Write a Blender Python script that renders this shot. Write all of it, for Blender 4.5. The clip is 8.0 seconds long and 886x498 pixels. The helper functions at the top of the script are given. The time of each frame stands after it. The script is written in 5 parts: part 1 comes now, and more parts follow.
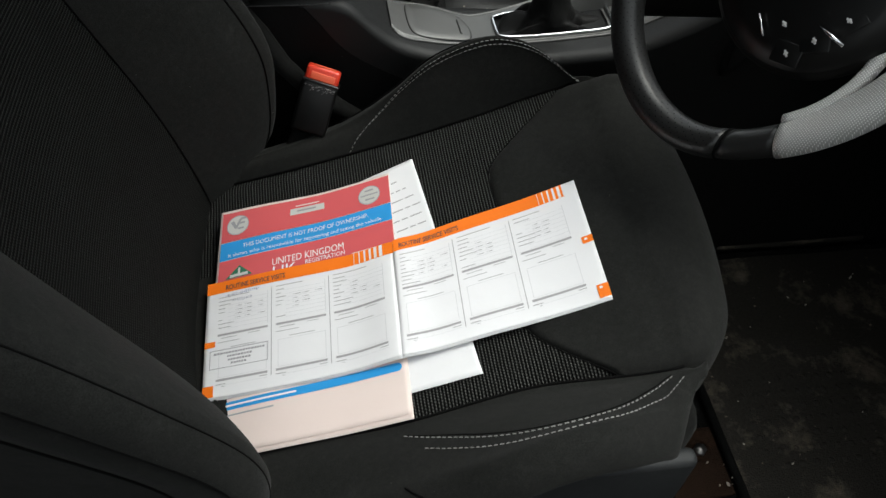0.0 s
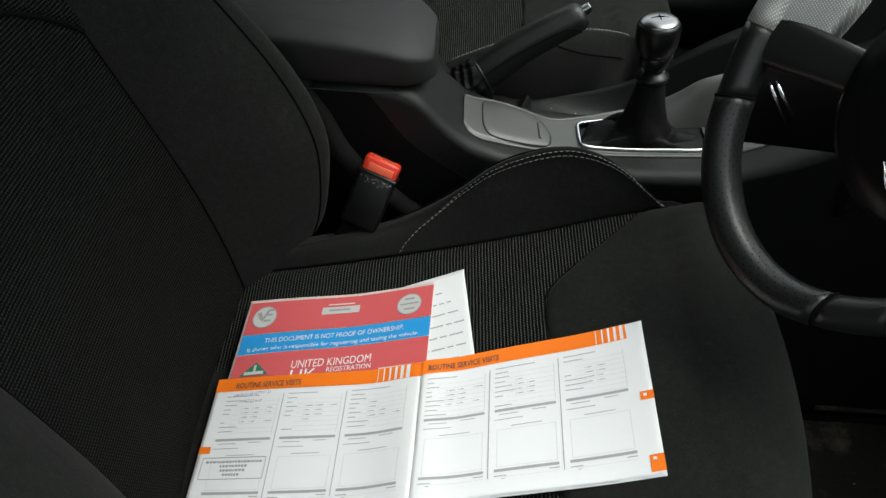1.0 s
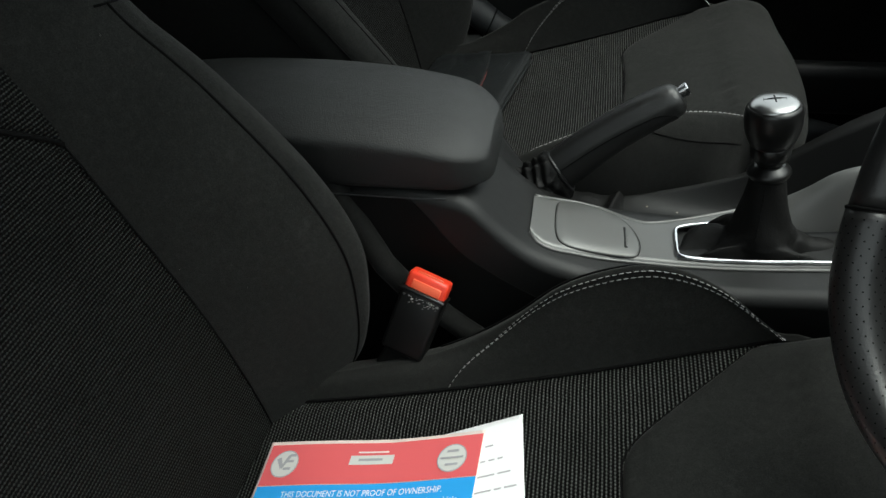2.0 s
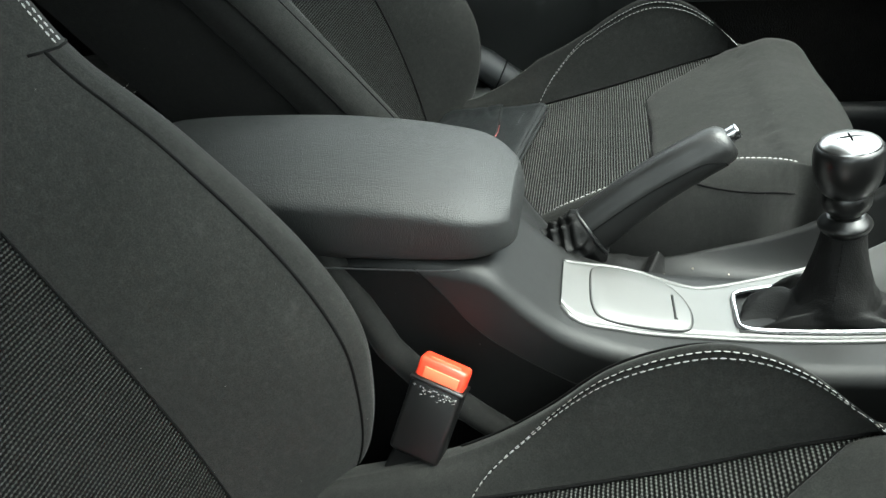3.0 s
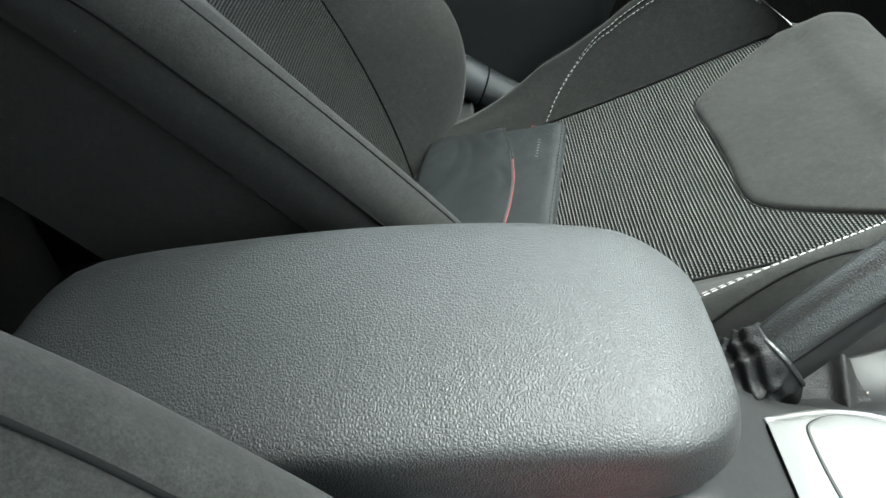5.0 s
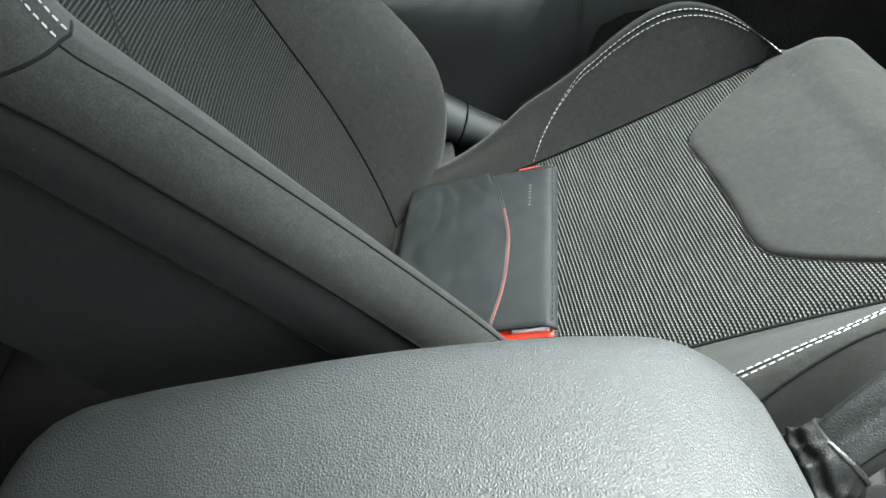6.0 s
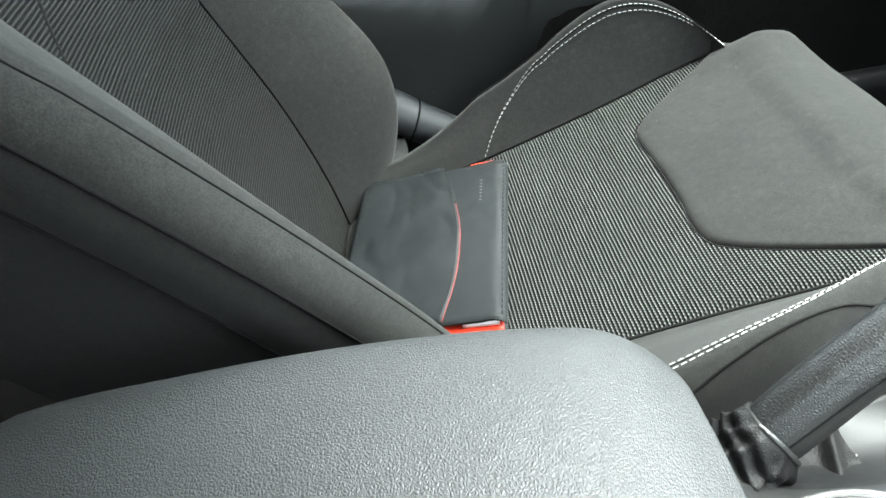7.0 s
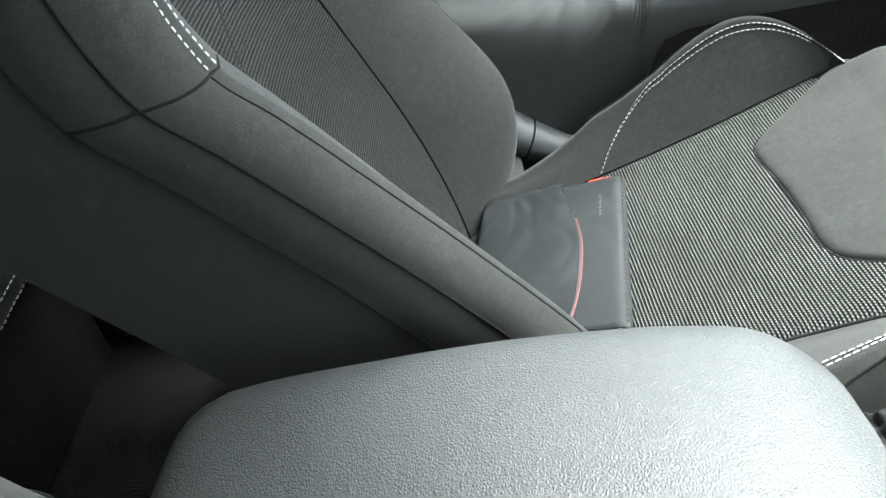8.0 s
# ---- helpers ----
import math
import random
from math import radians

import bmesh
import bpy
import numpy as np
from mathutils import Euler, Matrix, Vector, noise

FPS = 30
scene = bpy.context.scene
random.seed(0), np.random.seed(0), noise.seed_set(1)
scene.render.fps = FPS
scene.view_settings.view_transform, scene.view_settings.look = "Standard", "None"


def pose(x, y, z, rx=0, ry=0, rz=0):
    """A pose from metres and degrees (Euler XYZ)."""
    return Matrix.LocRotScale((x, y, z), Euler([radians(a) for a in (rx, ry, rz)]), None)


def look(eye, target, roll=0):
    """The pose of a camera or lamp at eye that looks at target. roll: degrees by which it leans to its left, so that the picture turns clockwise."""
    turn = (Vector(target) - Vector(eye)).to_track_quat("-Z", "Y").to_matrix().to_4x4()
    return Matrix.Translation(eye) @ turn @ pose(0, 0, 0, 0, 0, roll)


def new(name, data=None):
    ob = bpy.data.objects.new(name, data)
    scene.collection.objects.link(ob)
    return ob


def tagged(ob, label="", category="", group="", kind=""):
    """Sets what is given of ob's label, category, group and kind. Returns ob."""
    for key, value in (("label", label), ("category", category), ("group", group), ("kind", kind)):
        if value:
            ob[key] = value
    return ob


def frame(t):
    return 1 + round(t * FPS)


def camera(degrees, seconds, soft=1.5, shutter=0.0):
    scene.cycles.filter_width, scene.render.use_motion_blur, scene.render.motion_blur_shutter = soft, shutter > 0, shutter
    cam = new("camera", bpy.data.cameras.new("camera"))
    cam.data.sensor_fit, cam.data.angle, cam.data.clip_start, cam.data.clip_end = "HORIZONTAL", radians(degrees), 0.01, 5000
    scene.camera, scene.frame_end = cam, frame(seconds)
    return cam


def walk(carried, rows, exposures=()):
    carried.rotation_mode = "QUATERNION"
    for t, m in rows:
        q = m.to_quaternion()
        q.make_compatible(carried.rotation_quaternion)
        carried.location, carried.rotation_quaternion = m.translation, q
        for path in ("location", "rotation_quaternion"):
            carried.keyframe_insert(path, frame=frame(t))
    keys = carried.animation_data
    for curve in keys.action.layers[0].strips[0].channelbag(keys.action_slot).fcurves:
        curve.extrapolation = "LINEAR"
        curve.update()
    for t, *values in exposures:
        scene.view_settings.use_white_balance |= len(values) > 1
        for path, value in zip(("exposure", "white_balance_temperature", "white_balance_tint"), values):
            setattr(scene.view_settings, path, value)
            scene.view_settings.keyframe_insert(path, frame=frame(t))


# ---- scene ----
cam = camera(60.3, 8.0)
PATH = [
    (0, (-0.02, -0.488, 0.973), (0.272, 0.776, -0.549), 6.0),
    (0.5, (-0.004, -0.475, 0.965), (0.258, 0.773, -0.576), 4.8),
    (0.7, (0.009, -0.44, 0.961), (0.242, 0.834, -0.562), 6.6),
    (1, (0.044, -0.395, 0.935), (0.083, 1.031, -0.466), 5.3),
    (1.5, (0.101, -0.316, 0.91), (-0.134, 1.145, -0.436), -0.5),
    (1.7, (0.117, -0.283, 0.899), (-0.176, 1.19, -0.419), -2.4),
    (2.8, (0.103, -0.173, 0.829), (-0.262, 1.42, -0.325), -5.2),
    (3, (0.096, -0.152, 0.821), (-0.283, 1.447, -0.319), -6.2),
    (3.5, (0.053, -0.077, 0.796), (-0.291, 1.531, -0.343), -7.3),
    (4, (0.005, 0.004, 0.757), (-0.134, 1.631, -0.397), -5.3),
    (4.5, (-0.018, 0.053, 0.753), (-0.014, 1.647, -0.455), -3.9),
    (5, (-0.061, 0.117, 0.772), (-0.206, 1.703, -0.438), -8.7),
    (5.2, (-0.069, 0.142, 0.789), (-0.221, 1.731, -0.416), -10.7),
    (6.3, (-0.091, 0.195, 0.793), (-0.115, 1.778, -0.429), -9.2),
    (6.5, (-0.088, 0.193, 0.791), (-0.11, 1.777, -0.43), -9.2),
    (7, (-0.073, 0.188, 0.793), (-0.034, 1.757, -0.446), -9.2),
    (7.5, (-0.094, 0.172, 0.807), (-0.082, 1.744, -0.429), -10.0),
    (8, (-0.116, 0.153, 0.817), (-0.28, 1.772, -0.346), -13.1),
]
EXPOSURES = [(0.0, 1.03, 6500, 3), (0.8, 1.02, 6450, 0), (1.7, 1.08, 6400, -1), (2.8, 3.1, 6350, -5), (3.6, 3.55, 6300, -5), (4.5, 3.9, 6250, -4), (5.2, 4.05, 6200, -3), (6.3, 4.45, 6200, -2), (7.2, 4.5, 6200, -2), (8.0, 4.8, 6200, -1)]
walk(cam, [(t, look(eye, target, roll)) for t, eye, target, roll in PATH], EXPOSURES)

# ---- light: overcast daylight through the open driver's door and the windows ----
world = bpy.data.worlds.new("overcast_sky")
scene.world = world
world.use_nodes = True
wn = world.node_tree
sky = wn.nodes.new("ShaderNodeTexSky")
sky.sky_type = "NISHITA"
sky.sun_disc = False
sky.sun_elevation = radians(66)
sky.sun_rotation = radians(78)
sky.air_density, sky.dust_density, sky.ozone_density = 1.0, 2.5, 1.0
cloud = wn.nodes.new("ShaderNodeHueSaturation")
cloud.inputs["Saturation"].default_value = 0.16
wn.links.new(sky.outputs[0], cloud.inputs["Color"])
wn.links.new(cloud.outputs[0], wn.nodes["Background"].inputs["Color"])
wn.nodes["Background"].inputs["Strength"].default_value = 0.15
sun = new("overcast_sun", bpy.data.lights.new("overcast_sun", "SUN"))
sun.data.energy, sun.data.angle, sun.data.color = 0.85, radians(30), (1.0, 0.97, 0.93)
sun.matrix_world = look((0.53, 0.05, 1.6), (0.0, 0.0, 0.4))

# ---- materials ----
def mat(name, colour, rough=0.6, metal=0.0, spec=0.5, sheen=0.0, coat=0.0):
    m = bpy.data.materials.new(name)
    m.use_nodes = True
    b = m.node_tree.nodes["Principled BSDF"]
    b.inputs["Base Color"].default_value = (*colour, 1)
    b.inputs["Roughness"].default_value = rough
    b.inputs["Metallic"].default_value = metal
    b.inputs["Specular IOR Level"].default_value = spec
    b.inputs["Sheen Weight"].default_value = sheen
    b.inputs["Coat Weight"].default_value = coat
    return m


class Nodes:
    """Short hand for building a node tree round the Principled shader."""

    def __init__(self, m):
        self.t = m.node_tree
        self.b = self.t.nodes["Principled BSDF"]
        self.co = self.add("ShaderNodeTexCoord").outputs["Object"]

    def add(self, kind, **props):
        n = self.t.nodes.new(kind)
        for k, v in props.items():
            if k == "operation":
                n.operation = v
            elif k == "feature":
                n.feature = v
        return n

    def put(self, socket, v):
        if isinstance(v, (int, float)):
            socket.default_value = v
        elif isinstance(v, tuple):
            socket.default_value = v
        else:
            self.t.links.new(v, socket)

    def math(self, op, a, b=0.0, c=0.0):
        n = self.add("ShaderNodeMath", operation=op)
        for s, v in zip(n.inputs, (a, b, c)):
            self.put(s, v)
        return n.outputs[0]

    def noise(self, scale, detail=3.0, stretch=None, rough=0.55):
        n = self.add("ShaderNodeTexNoise")
        n.inputs["Scale"].default_value, n.inputs["Detail"].default_value = scale, detail
        n.inputs["Roughness"].default_value = rough
        self.put(n.inputs["Vector"], self.scaled(stretch) if stretch else self.co)
        return n.outputs["Fac"]

    def scaled(self, v, turn=(0, 0, 0)):
        n = self.add("ShaderNodeMapping")
        n.inputs["Scale"].default_value = v
        n.inputs["Rotation"].default_value = turn
        self.put(n.inputs["Vector"], self.co)
        return n.outputs[0]

    def voronoi(self, scale, feature="F1", stretch=None):
        n = self.add("ShaderNodeTexVoronoi", feature=feature)
        n.inputs["Scale"].default_value = scale
        self.put(n.inputs["Vector"], self.scaled(stretch) if stretch else self.co)
        return n.outputs["Distance"]

    def ramp(self, fac, stops):
        n = self.add("ShaderNodeValToRGB")
        e = n.color_ramp.elements
        for k, (p, c) in enumerate(stops):
            el = e[k] if k < 2 else e.new(p)
            el.position, el.color = p, (*c, 1) if len(c) == 3 else c
        self.put(n.inputs[0], fac)
        return n.outputs[0]

    def mix(self, fac, a, b):
        n = self.add("ShaderNodeMix")
        n.data_type = "RGBA"
        self.put(n.inputs[0], fac)
        self.put(n.inputs[6], (*a, 1) if isinstance(a, tuple) else a)
        self.put(n.inputs[7], (*b, 1) if isinstance(b, tuple) else b)
        return n.outputs[2]

    def dot(self, v):
        n = self.add("ShaderNodeVectorMath", operation="DOT_PRODUCT")
        self.put(n.inputs[0], self.co)
        n.inputs[1].default_value = v
        return n.outputs["Value"]

    def bump(self, height, strength, distance):
        n = self.add("ShaderNodeBump")
        n.inputs["Strength"].default_value, n.inputs["Distance"].default_value = strength, distance
        self.put(n.inputs["Height"], height)
        old = self.b.inputs["Normal"].links
        if old:
            self.t.links.new(old[0].from_socket, n.inputs["Normal"])
        self.t.links.new(n.outputs[0], self.b.inputs["Normal"])


def specks(n, base, density, colour, size):
    """Scattered lint and crumbs on a surface."""
    d = n.voronoi(density)
    return n.mix(n.math("LESS_THAN", d, size), base, colour)


def fabric(name, c0, c1):
    m = mat(name, c0, 0.9, spec=0.1, sheen=0.04)
    m.node_tree.nodes["Principled BSDF"].inputs["Sheen Roughness"].default_value = 0.5
    n = Nodes(m)
    stain = n.ramp(n.noise(9, 4), [(0.38, (0, 0, 0)), (0.72, (1, 1, 1))])
    base = n.mix(stain, c0, c1)
    fuzz = n.ramp(n.noise(800, 5, rough=0.8), [(0.36, (0.62, 0.62, 0.62)), (0.5, (0.98, 0.98, 0.97)), (0.68, (1.5, 1.5, 1.46))])
    mul = n.add("ShaderNodeMix")
    mul.data_type, mul.blend_type = "RGBA", "MULTIPLY"
    n.put(mul.inputs[0], 1.0)
    n.put(mul.inputs[6], base)
    n.put(mul.inputs[7], fuzz)
    lint = n.ramp(n.noise(150, 5, rough=0.75), [(0.36, (0.84, 0.84, 0.84)), (0.52, (1, 1, 1)), (0.68, (1.25, 1.25, 1.23))])
    worn = n.add("ShaderNodeMix")
    worn.data_type, worn.blend_type = "RGBA", "MULTIPLY"
    n.put(worn.inputs[0], 1.0)
    n.put(worn.inputs[6], mul.outputs[2])
    n.put(worn.inputs[7], lint)
    dusty = n.ramp(n.noise(26, 6, rough=0.75), [(0.6, (0, 0, 0)), (0.8, (0.32, 0.32, 0.32))])
    base = n.mix(dusty, worn.outputs[2], (0.0495, 0.0495, 0.0469))
    base = specks(n, base, 62, (0.1056, 0.1056, 0.099), 0.02)
    n.put(n.b.inputs["Base Color"], base)
    n.bump(n.noise(900, 4, rough=0.7), 0.4, 0.0005)
    n.bump(n.noise(24, 3), 0.3, 0.004)
    return m


def ribbed(name, axis, pitch, pale):
    """Open spacer knit: dark cloth crossed by ribs of pale thread."""
    m = mat(name, (0.02, 0.02, 0.02), 0.9, spec=0.05, sheen=0.0)
    n = Nodes(m)
    wob = n.math("MULTIPLY", n.math("SUBTRACT", n.noise(30, 2), 0.5), 0.0012)
    along = n.math("ADD", n.dot(axis), wob)
    a = n.math("SINE", n.math("MULTIPLY", along, 2 * math.pi / pitch))
    row = n.math("FLOOR", n.math("ADD", n.math("DIVIDE", along, pitch), 0.25))
    shift = n.math("MULTIPLY", n.math("MODULO", row, 2.0), math.pi)
    b = n.math("SINE", n.math("ADD", n.math("MULTIPLY", n.dot((0, 1, 0)), 2 * math.pi / (pitch * 0.95)), shift))
    hgt = n.math("ADD", n.math("MULTIPLY", a, 0.75), n.math("MULTIPLY", b, 0.42))
    fac = n.ramp(n.math("ADD", n.math("MULTIPLY", hgt, 0.43), 0.5), [(0.55, (0, 0, 0)), (0.76, (1, 1, 1))])
    fac = n.math("MULTIPLY", fac, n.math("ADD", 0.55, n.noise(14, 3)))
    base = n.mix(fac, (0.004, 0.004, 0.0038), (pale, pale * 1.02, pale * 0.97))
    base = specks(n, base, 70, (0.165, 0.165, 0.1518), 0.022)
    n.put(n.b.inputs["Base Color"], base)
    n.bump(hgt, 0.8, 0.0012)
    n.bump(n.noise(26, 3), 0.25, 0.003)
    return m


def grained(name, c0, c1, rough, scale, depth, wear=0.0, spec=0.5):
    """Moulded plastic or vinyl with a leather grain."""
    m = mat(name, c0, rough, spec=spec)
    n = Nodes(m)
    blot = n.noise(7, 4)
    base = n.mix(n.ramp(blot, [(0.35, (0, 0, 0)), (0.75, (1, 1, 1))]), c0, c1)
    base = specks(n, base, 48, (0.165, 0.165, 0.1584), 0.017)
    n.put(n.b.inputs["Base Color"], base)
    r = n.math("ADD", rough - 0.08, n.math("MULTIPLY", n.noise(90, 5, rough=0.7), 0.18))
    n.put(n.b.inputs["Roughness"], r)
    cell = n.voronoi(scale, "DISTANCE_TO_EDGE", (1.0, 0.7, 1.0))
    n.bump(n.math("MINIMUM", n.math("MULTIPLY", cell, 3.0), 1.0), 0.3, depth)
    n.bump(n.noise(scale * 0.6, 3), 0.25, depth)
    n.bump(n.noise(38, 4, rough=0.7), 0.12, 0.002)
    if wear:
        n.bump(n.noise(85, 4, (1.0, 3.0, 1.0)), wear, 0.0015)
    return m


def carpeted(name, c0, c1, dust):
    m = mat(name, c0, 1.0, spec=0.1)
    n = Nodes(m)
    base = n.mix(n.noise(260, 3), c0, c1)
    base = n.mix(n.ramp(n.noise(11, 5, rough=0.7), [(0.52, (0, 0, 0)), (0.8, (0.7, 0.7, 0.7))]), base, dust)
    base = n.mix(n.ramp(n.noise(60, 4, rough=0.8), [(0.66, (0, 0, 0)), (0.74, (0.8, 0.8, 0.8))]), base, dust)
    n.put(n.b.inputs["Base Color"], base)
    n.bump(n.noise(420, 4), 0.8, 0.003)
    return m


def paper(name, c):
    m = mat(name, c, 0.7, spec=0.3)
    n = Nodes(m)
    n.put(n.b.inputs["Base Color"], n.mix(n.noise(14, 4), c, tuple(v * 0.94 for v in c)))
    n.bump(n.noise(30, 3), 0.15, 0.002)
    n.bump(n.noise(900, 2), 0.05, 0.0003)
    return m


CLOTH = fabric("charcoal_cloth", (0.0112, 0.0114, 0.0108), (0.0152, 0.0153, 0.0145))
# Charcoal cloth again, darkened to put the shade of seat sides into its colour.
CLOTH_SHADED = fabric("shade_darkened_cloth", (0.0083, 0.0084, 0.0081), (0.0112, 0.0114, 0.011))
RIB_SEAT = ribbed("ribbed_knit_seat", (0.97, 0.0, 0.24), 0.0034, 0.064)
# Thread darker than the squab's: the backrests' shade is put into its colour.
RIB_BACK_SHADED = ribbed("ribbed_knit_back_shaded", (-0.4, 0.0, 0.92), 0.003, 0.03)
VINYL = grained("grey_vinyl", (0.008, 0.0085, 0.0085), (0.0122, 0.013, 0.013), 0.54, 700, 0.001, 0.0, spec=0.48)
PLASTIC = grained("dark_plastic", (0.005, 0.0052, 0.0052), (0.007, 0.0073, 0.0073), 0.52, 1200, 0.00015, spec=0.3)
PLASTIC_PALE = grained("mid_grey_plastic", (0.0172, 0.0185, 0.0198), (0.0211, 0.0224, 0.0238), 0.55, 900, 0.0004, spec=0.35)
# Console plastic with the shade of the seat gap put into its colour.
PLASTIC_SHADED = grained("shade_darkened_plastic", (0.003, 0.0031, 0.0031), (0.0042, 0.0043, 0.0043), 0.65, 900, 0.0004, spec=0.12)
DOOR_SKIN = grained("door_plastic", (0.0118, 0.0126, 0.0124), (0.0142, 0.0152, 0.0149), 0.62, 700, 0.0004, spec=0.22)
LEATHER = grained("black_leather", (0.0066, 0.0068, 0.0068), (0.0105, 0.0107, 0.0107), 0.38, 600, 0.0005, 0.22, spec=0.5)
LEATHER_SOFT = grained("creased_black_leather", (0.002, 0.002, 0.002), (0.0038, 0.0038, 0.0038), 0.6, 620, 0.0006, 0.4, spec=0.2)
GLOSS = mat("gloss_black", (0.004, 0.004, 0.004), 0.32)
SATIN = mat("satin_silver", (0.36, 0.36, 0.36), 0.28, 1.0)
BLACK = mat("matt_black", (0.0033, 0.0033, 0.0033), 0.9, spec=0.08)
BUCKLE = mat("buckle_plastic", (0.004, 0.004, 0.004), 0.35, spec=0.3)
CHROME = mat("chrome", (0.75, 0.76, 0.78), 0.16, 1.0)
STEEL = mat("worn_steel", (0.3, 0.29, 0.28), 0.4, 1.0)
RUST = carpeted("rusty_steel", (0.0132, 0.0092, 0.0073), (0.033, 0.0172, 0.0099), (0.0726, 0.0363, 0.0198))
THREAD = mat("pale_thread", (0.225, 0.222, 0.214), 0.8)
THREAD_RED = mat("red_thread", (0.15, 0.016, 0.014), 0.8)
RED = mat("red_plastic", (0.72, 0.045, 0.02), 0.35)
RED_PALE = mat("red_plastic_face", (0.85, 0.13, 0.06), 0.4)
CARPET = carpeted("black_carpet", (0.0045, 0.0045, 0.0045), (0.008, 0.0077, 0.0074), (0.014, 0.0125, 0.0105))
MAT_DIRTY = carpeted("dirty_floor_mat", (0.024, 0.022, 0.0195), (0.05, 0.045, 0.038), (0.34, 0.28, 0.21))
HEADLINER = fabric("roof_lining", (0.3, 0.3, 0.29), (0.33, 0.33, 0.32))
GROUND = carpeted("asphalt", (0.05, 0.05, 0.05), (0.065, 0.064, 0.062), (0.09, 0.088, 0.08))
WALL_OUT = carpeted("rendered_wall", (0.24, 0.235, 0.22), (0.29, 0.28, 0.265), (0.19, 0.185, 0.175))
PAINT = mat("body_paint", (0.033, 0.0363, 0.0396), 0.3, coat=0.6)
WHITE = paper("white_paper", (0.79, 0.787, 0.808))
PINK = paper("pale_pink_paper", (0.76, 0.64, 0.6))
RED_INK = paper("red_print", (0.62, 0.1, 0.11))
BLUE_INK = paper("blue_print", (0.03, 0.3, 0.68))
ORANGE_INK = paper("orange_print", (0.9, 0.19, 0.008))
PAPER_GREY = paper("pale_grey_paper", (0.55, 0.55, 0.53))
GREY_INK = mat("grey_print", (0.3, 0.3, 0.32), 0.8)
RULE_INK = mat("mid_grey_print", (0.36, 0.36, 0.37), 0.8)
PALE_INK = mat("pale_grey_print", (0.6, 0.6, 0.62), 0.8)
BLACK_INK = mat("black_print", (0.05, 0.05, 0.06), 0.8)
FAINT_INK = mat("faint_grey_print", (0.06, 0.06, 0.064), 0.7)
PEN_INK = mat("blue_pen", (0.1, 0.12, 0.22), 0.7)
GREEN_INK = mat("green_print", (0.03, 0.16, 0.09), 0.8)
SILVER_INK = mat("silver_print", (0.5, 0.5, 0.5), 0.5)
WALLET = grained("blue_grey_vinyl", (0.0042, 0.0051, 0.0056), (0.0056, 0.0067, 0.0072), 0.6, 1500, 0.0003, 0.1, spec=0.22)


def silver_paint():
    m = mat("silver_paint", (0.3, 0.3, 0.29), 0.36, 0.55)
    n = Nodes(m)
    n.put(n.b.inputs["Base Color"], specks(n, n.mix(n.noise(12, 4), (0.112, 0.112, 0.11), (0.13, 0.13, 0.1265)), 90, (0.072, 0.0648, 0.0576), 0.016))
    n.put(n.b.inputs["Roughness"], n.math("ADD", 0.38, n.math("MULTIPLY", n.noise(60, 4), 0.15)))
    n.bump(n.noise(1500, 2), 0.1, 0.0002)
    return m


def carbon():
    m = mat("silver_weave", (0.5, 0.5, 0.5), 0.38, 0.35)
    n = Nodes(m)
    d = n.math("SINE", n.math("MULTIPLY", n.dot((0.4, 0.8, 0.6)), 2300))
    e = n.math("SINE", n.math("MULTIPLY", n.dot((0.7, -0.7, 0.3)), 2300))
    h = n.math("MULTIPLY", d, e)
    n.put(n.b.inputs["Base Color"], n.mix(n.ramp(h, [(0.3, (0, 0, 0)), (0.7, (1, 1, 1))]), (0.5, 0.495, 0.485), (0.96, 0.95, 0.93)))
    n.bump(h, 0.4, 0.0004)
    return m


def perforated():
    m = mat("perforated_leather", (0.012, 0.012, 0.012), 0.36)
    n = Nodes(m)
    n.put(n.b.inputs["Base Color"], n.mix(n.noise(30, 3), (0.01, 0.01, 0.01), (0.016, 0.016, 0.016)))
    n.bump(n.noise(500, 3), 0.3, 0.0006)
    return m


SILVER, CARBON, PERFORATED = silver_paint(), carbon(), perforated()


# ---- mesh tools ----
def part(name, bm, material, parent=None, label="", smooth=True):
    bmesh.ops.recalc_face_normals(bm, faces=bm.faces)
    me = bpy.data.meshes.new(name)
    for f in bm.faces:
        f.smooth = smooth
    bm.to_mesh(me)
    bm.free()
    me.materials.append(material)
    ob = new(name, me)
    ob.parent = parent
    if label:
        tagged(ob, label)
    return ob


def thing(name, label, category, group="", kind=""):
    return tagged(new(name), label, category, group, kind)


def keyed(*keys):
    """A smooth function through (x, value) keys; values may be tuples."""
    xs = np.array([k[0] for k in keys], float)
    ys = np.array([k[1] for k in keys], float)
    slope = np.gradient(ys, xs, axis=0) if len(xs) > 2 else np.array([(ys[1] - ys[0]) / (xs[1] - xs[0])] * 2)

    def f(x):
        x = min(max(x, xs[0]), xs[-1])
        i = min(max(int(np.searchsorted(xs, x)) - 1, 0), len(xs) - 2)
        h = xs[i + 1] - xs[i]
        t = (x - xs[i]) / h
        return (2 * t**3 - 3 * t**2 + 1) * ys[i] + (t**3 - 2 * t**2 + t) * h * slope[i] + (3 * t**2 - 2 * t**3) * ys[i + 1] + (t**3 - t**2) * h * slope[i + 1]

    return f


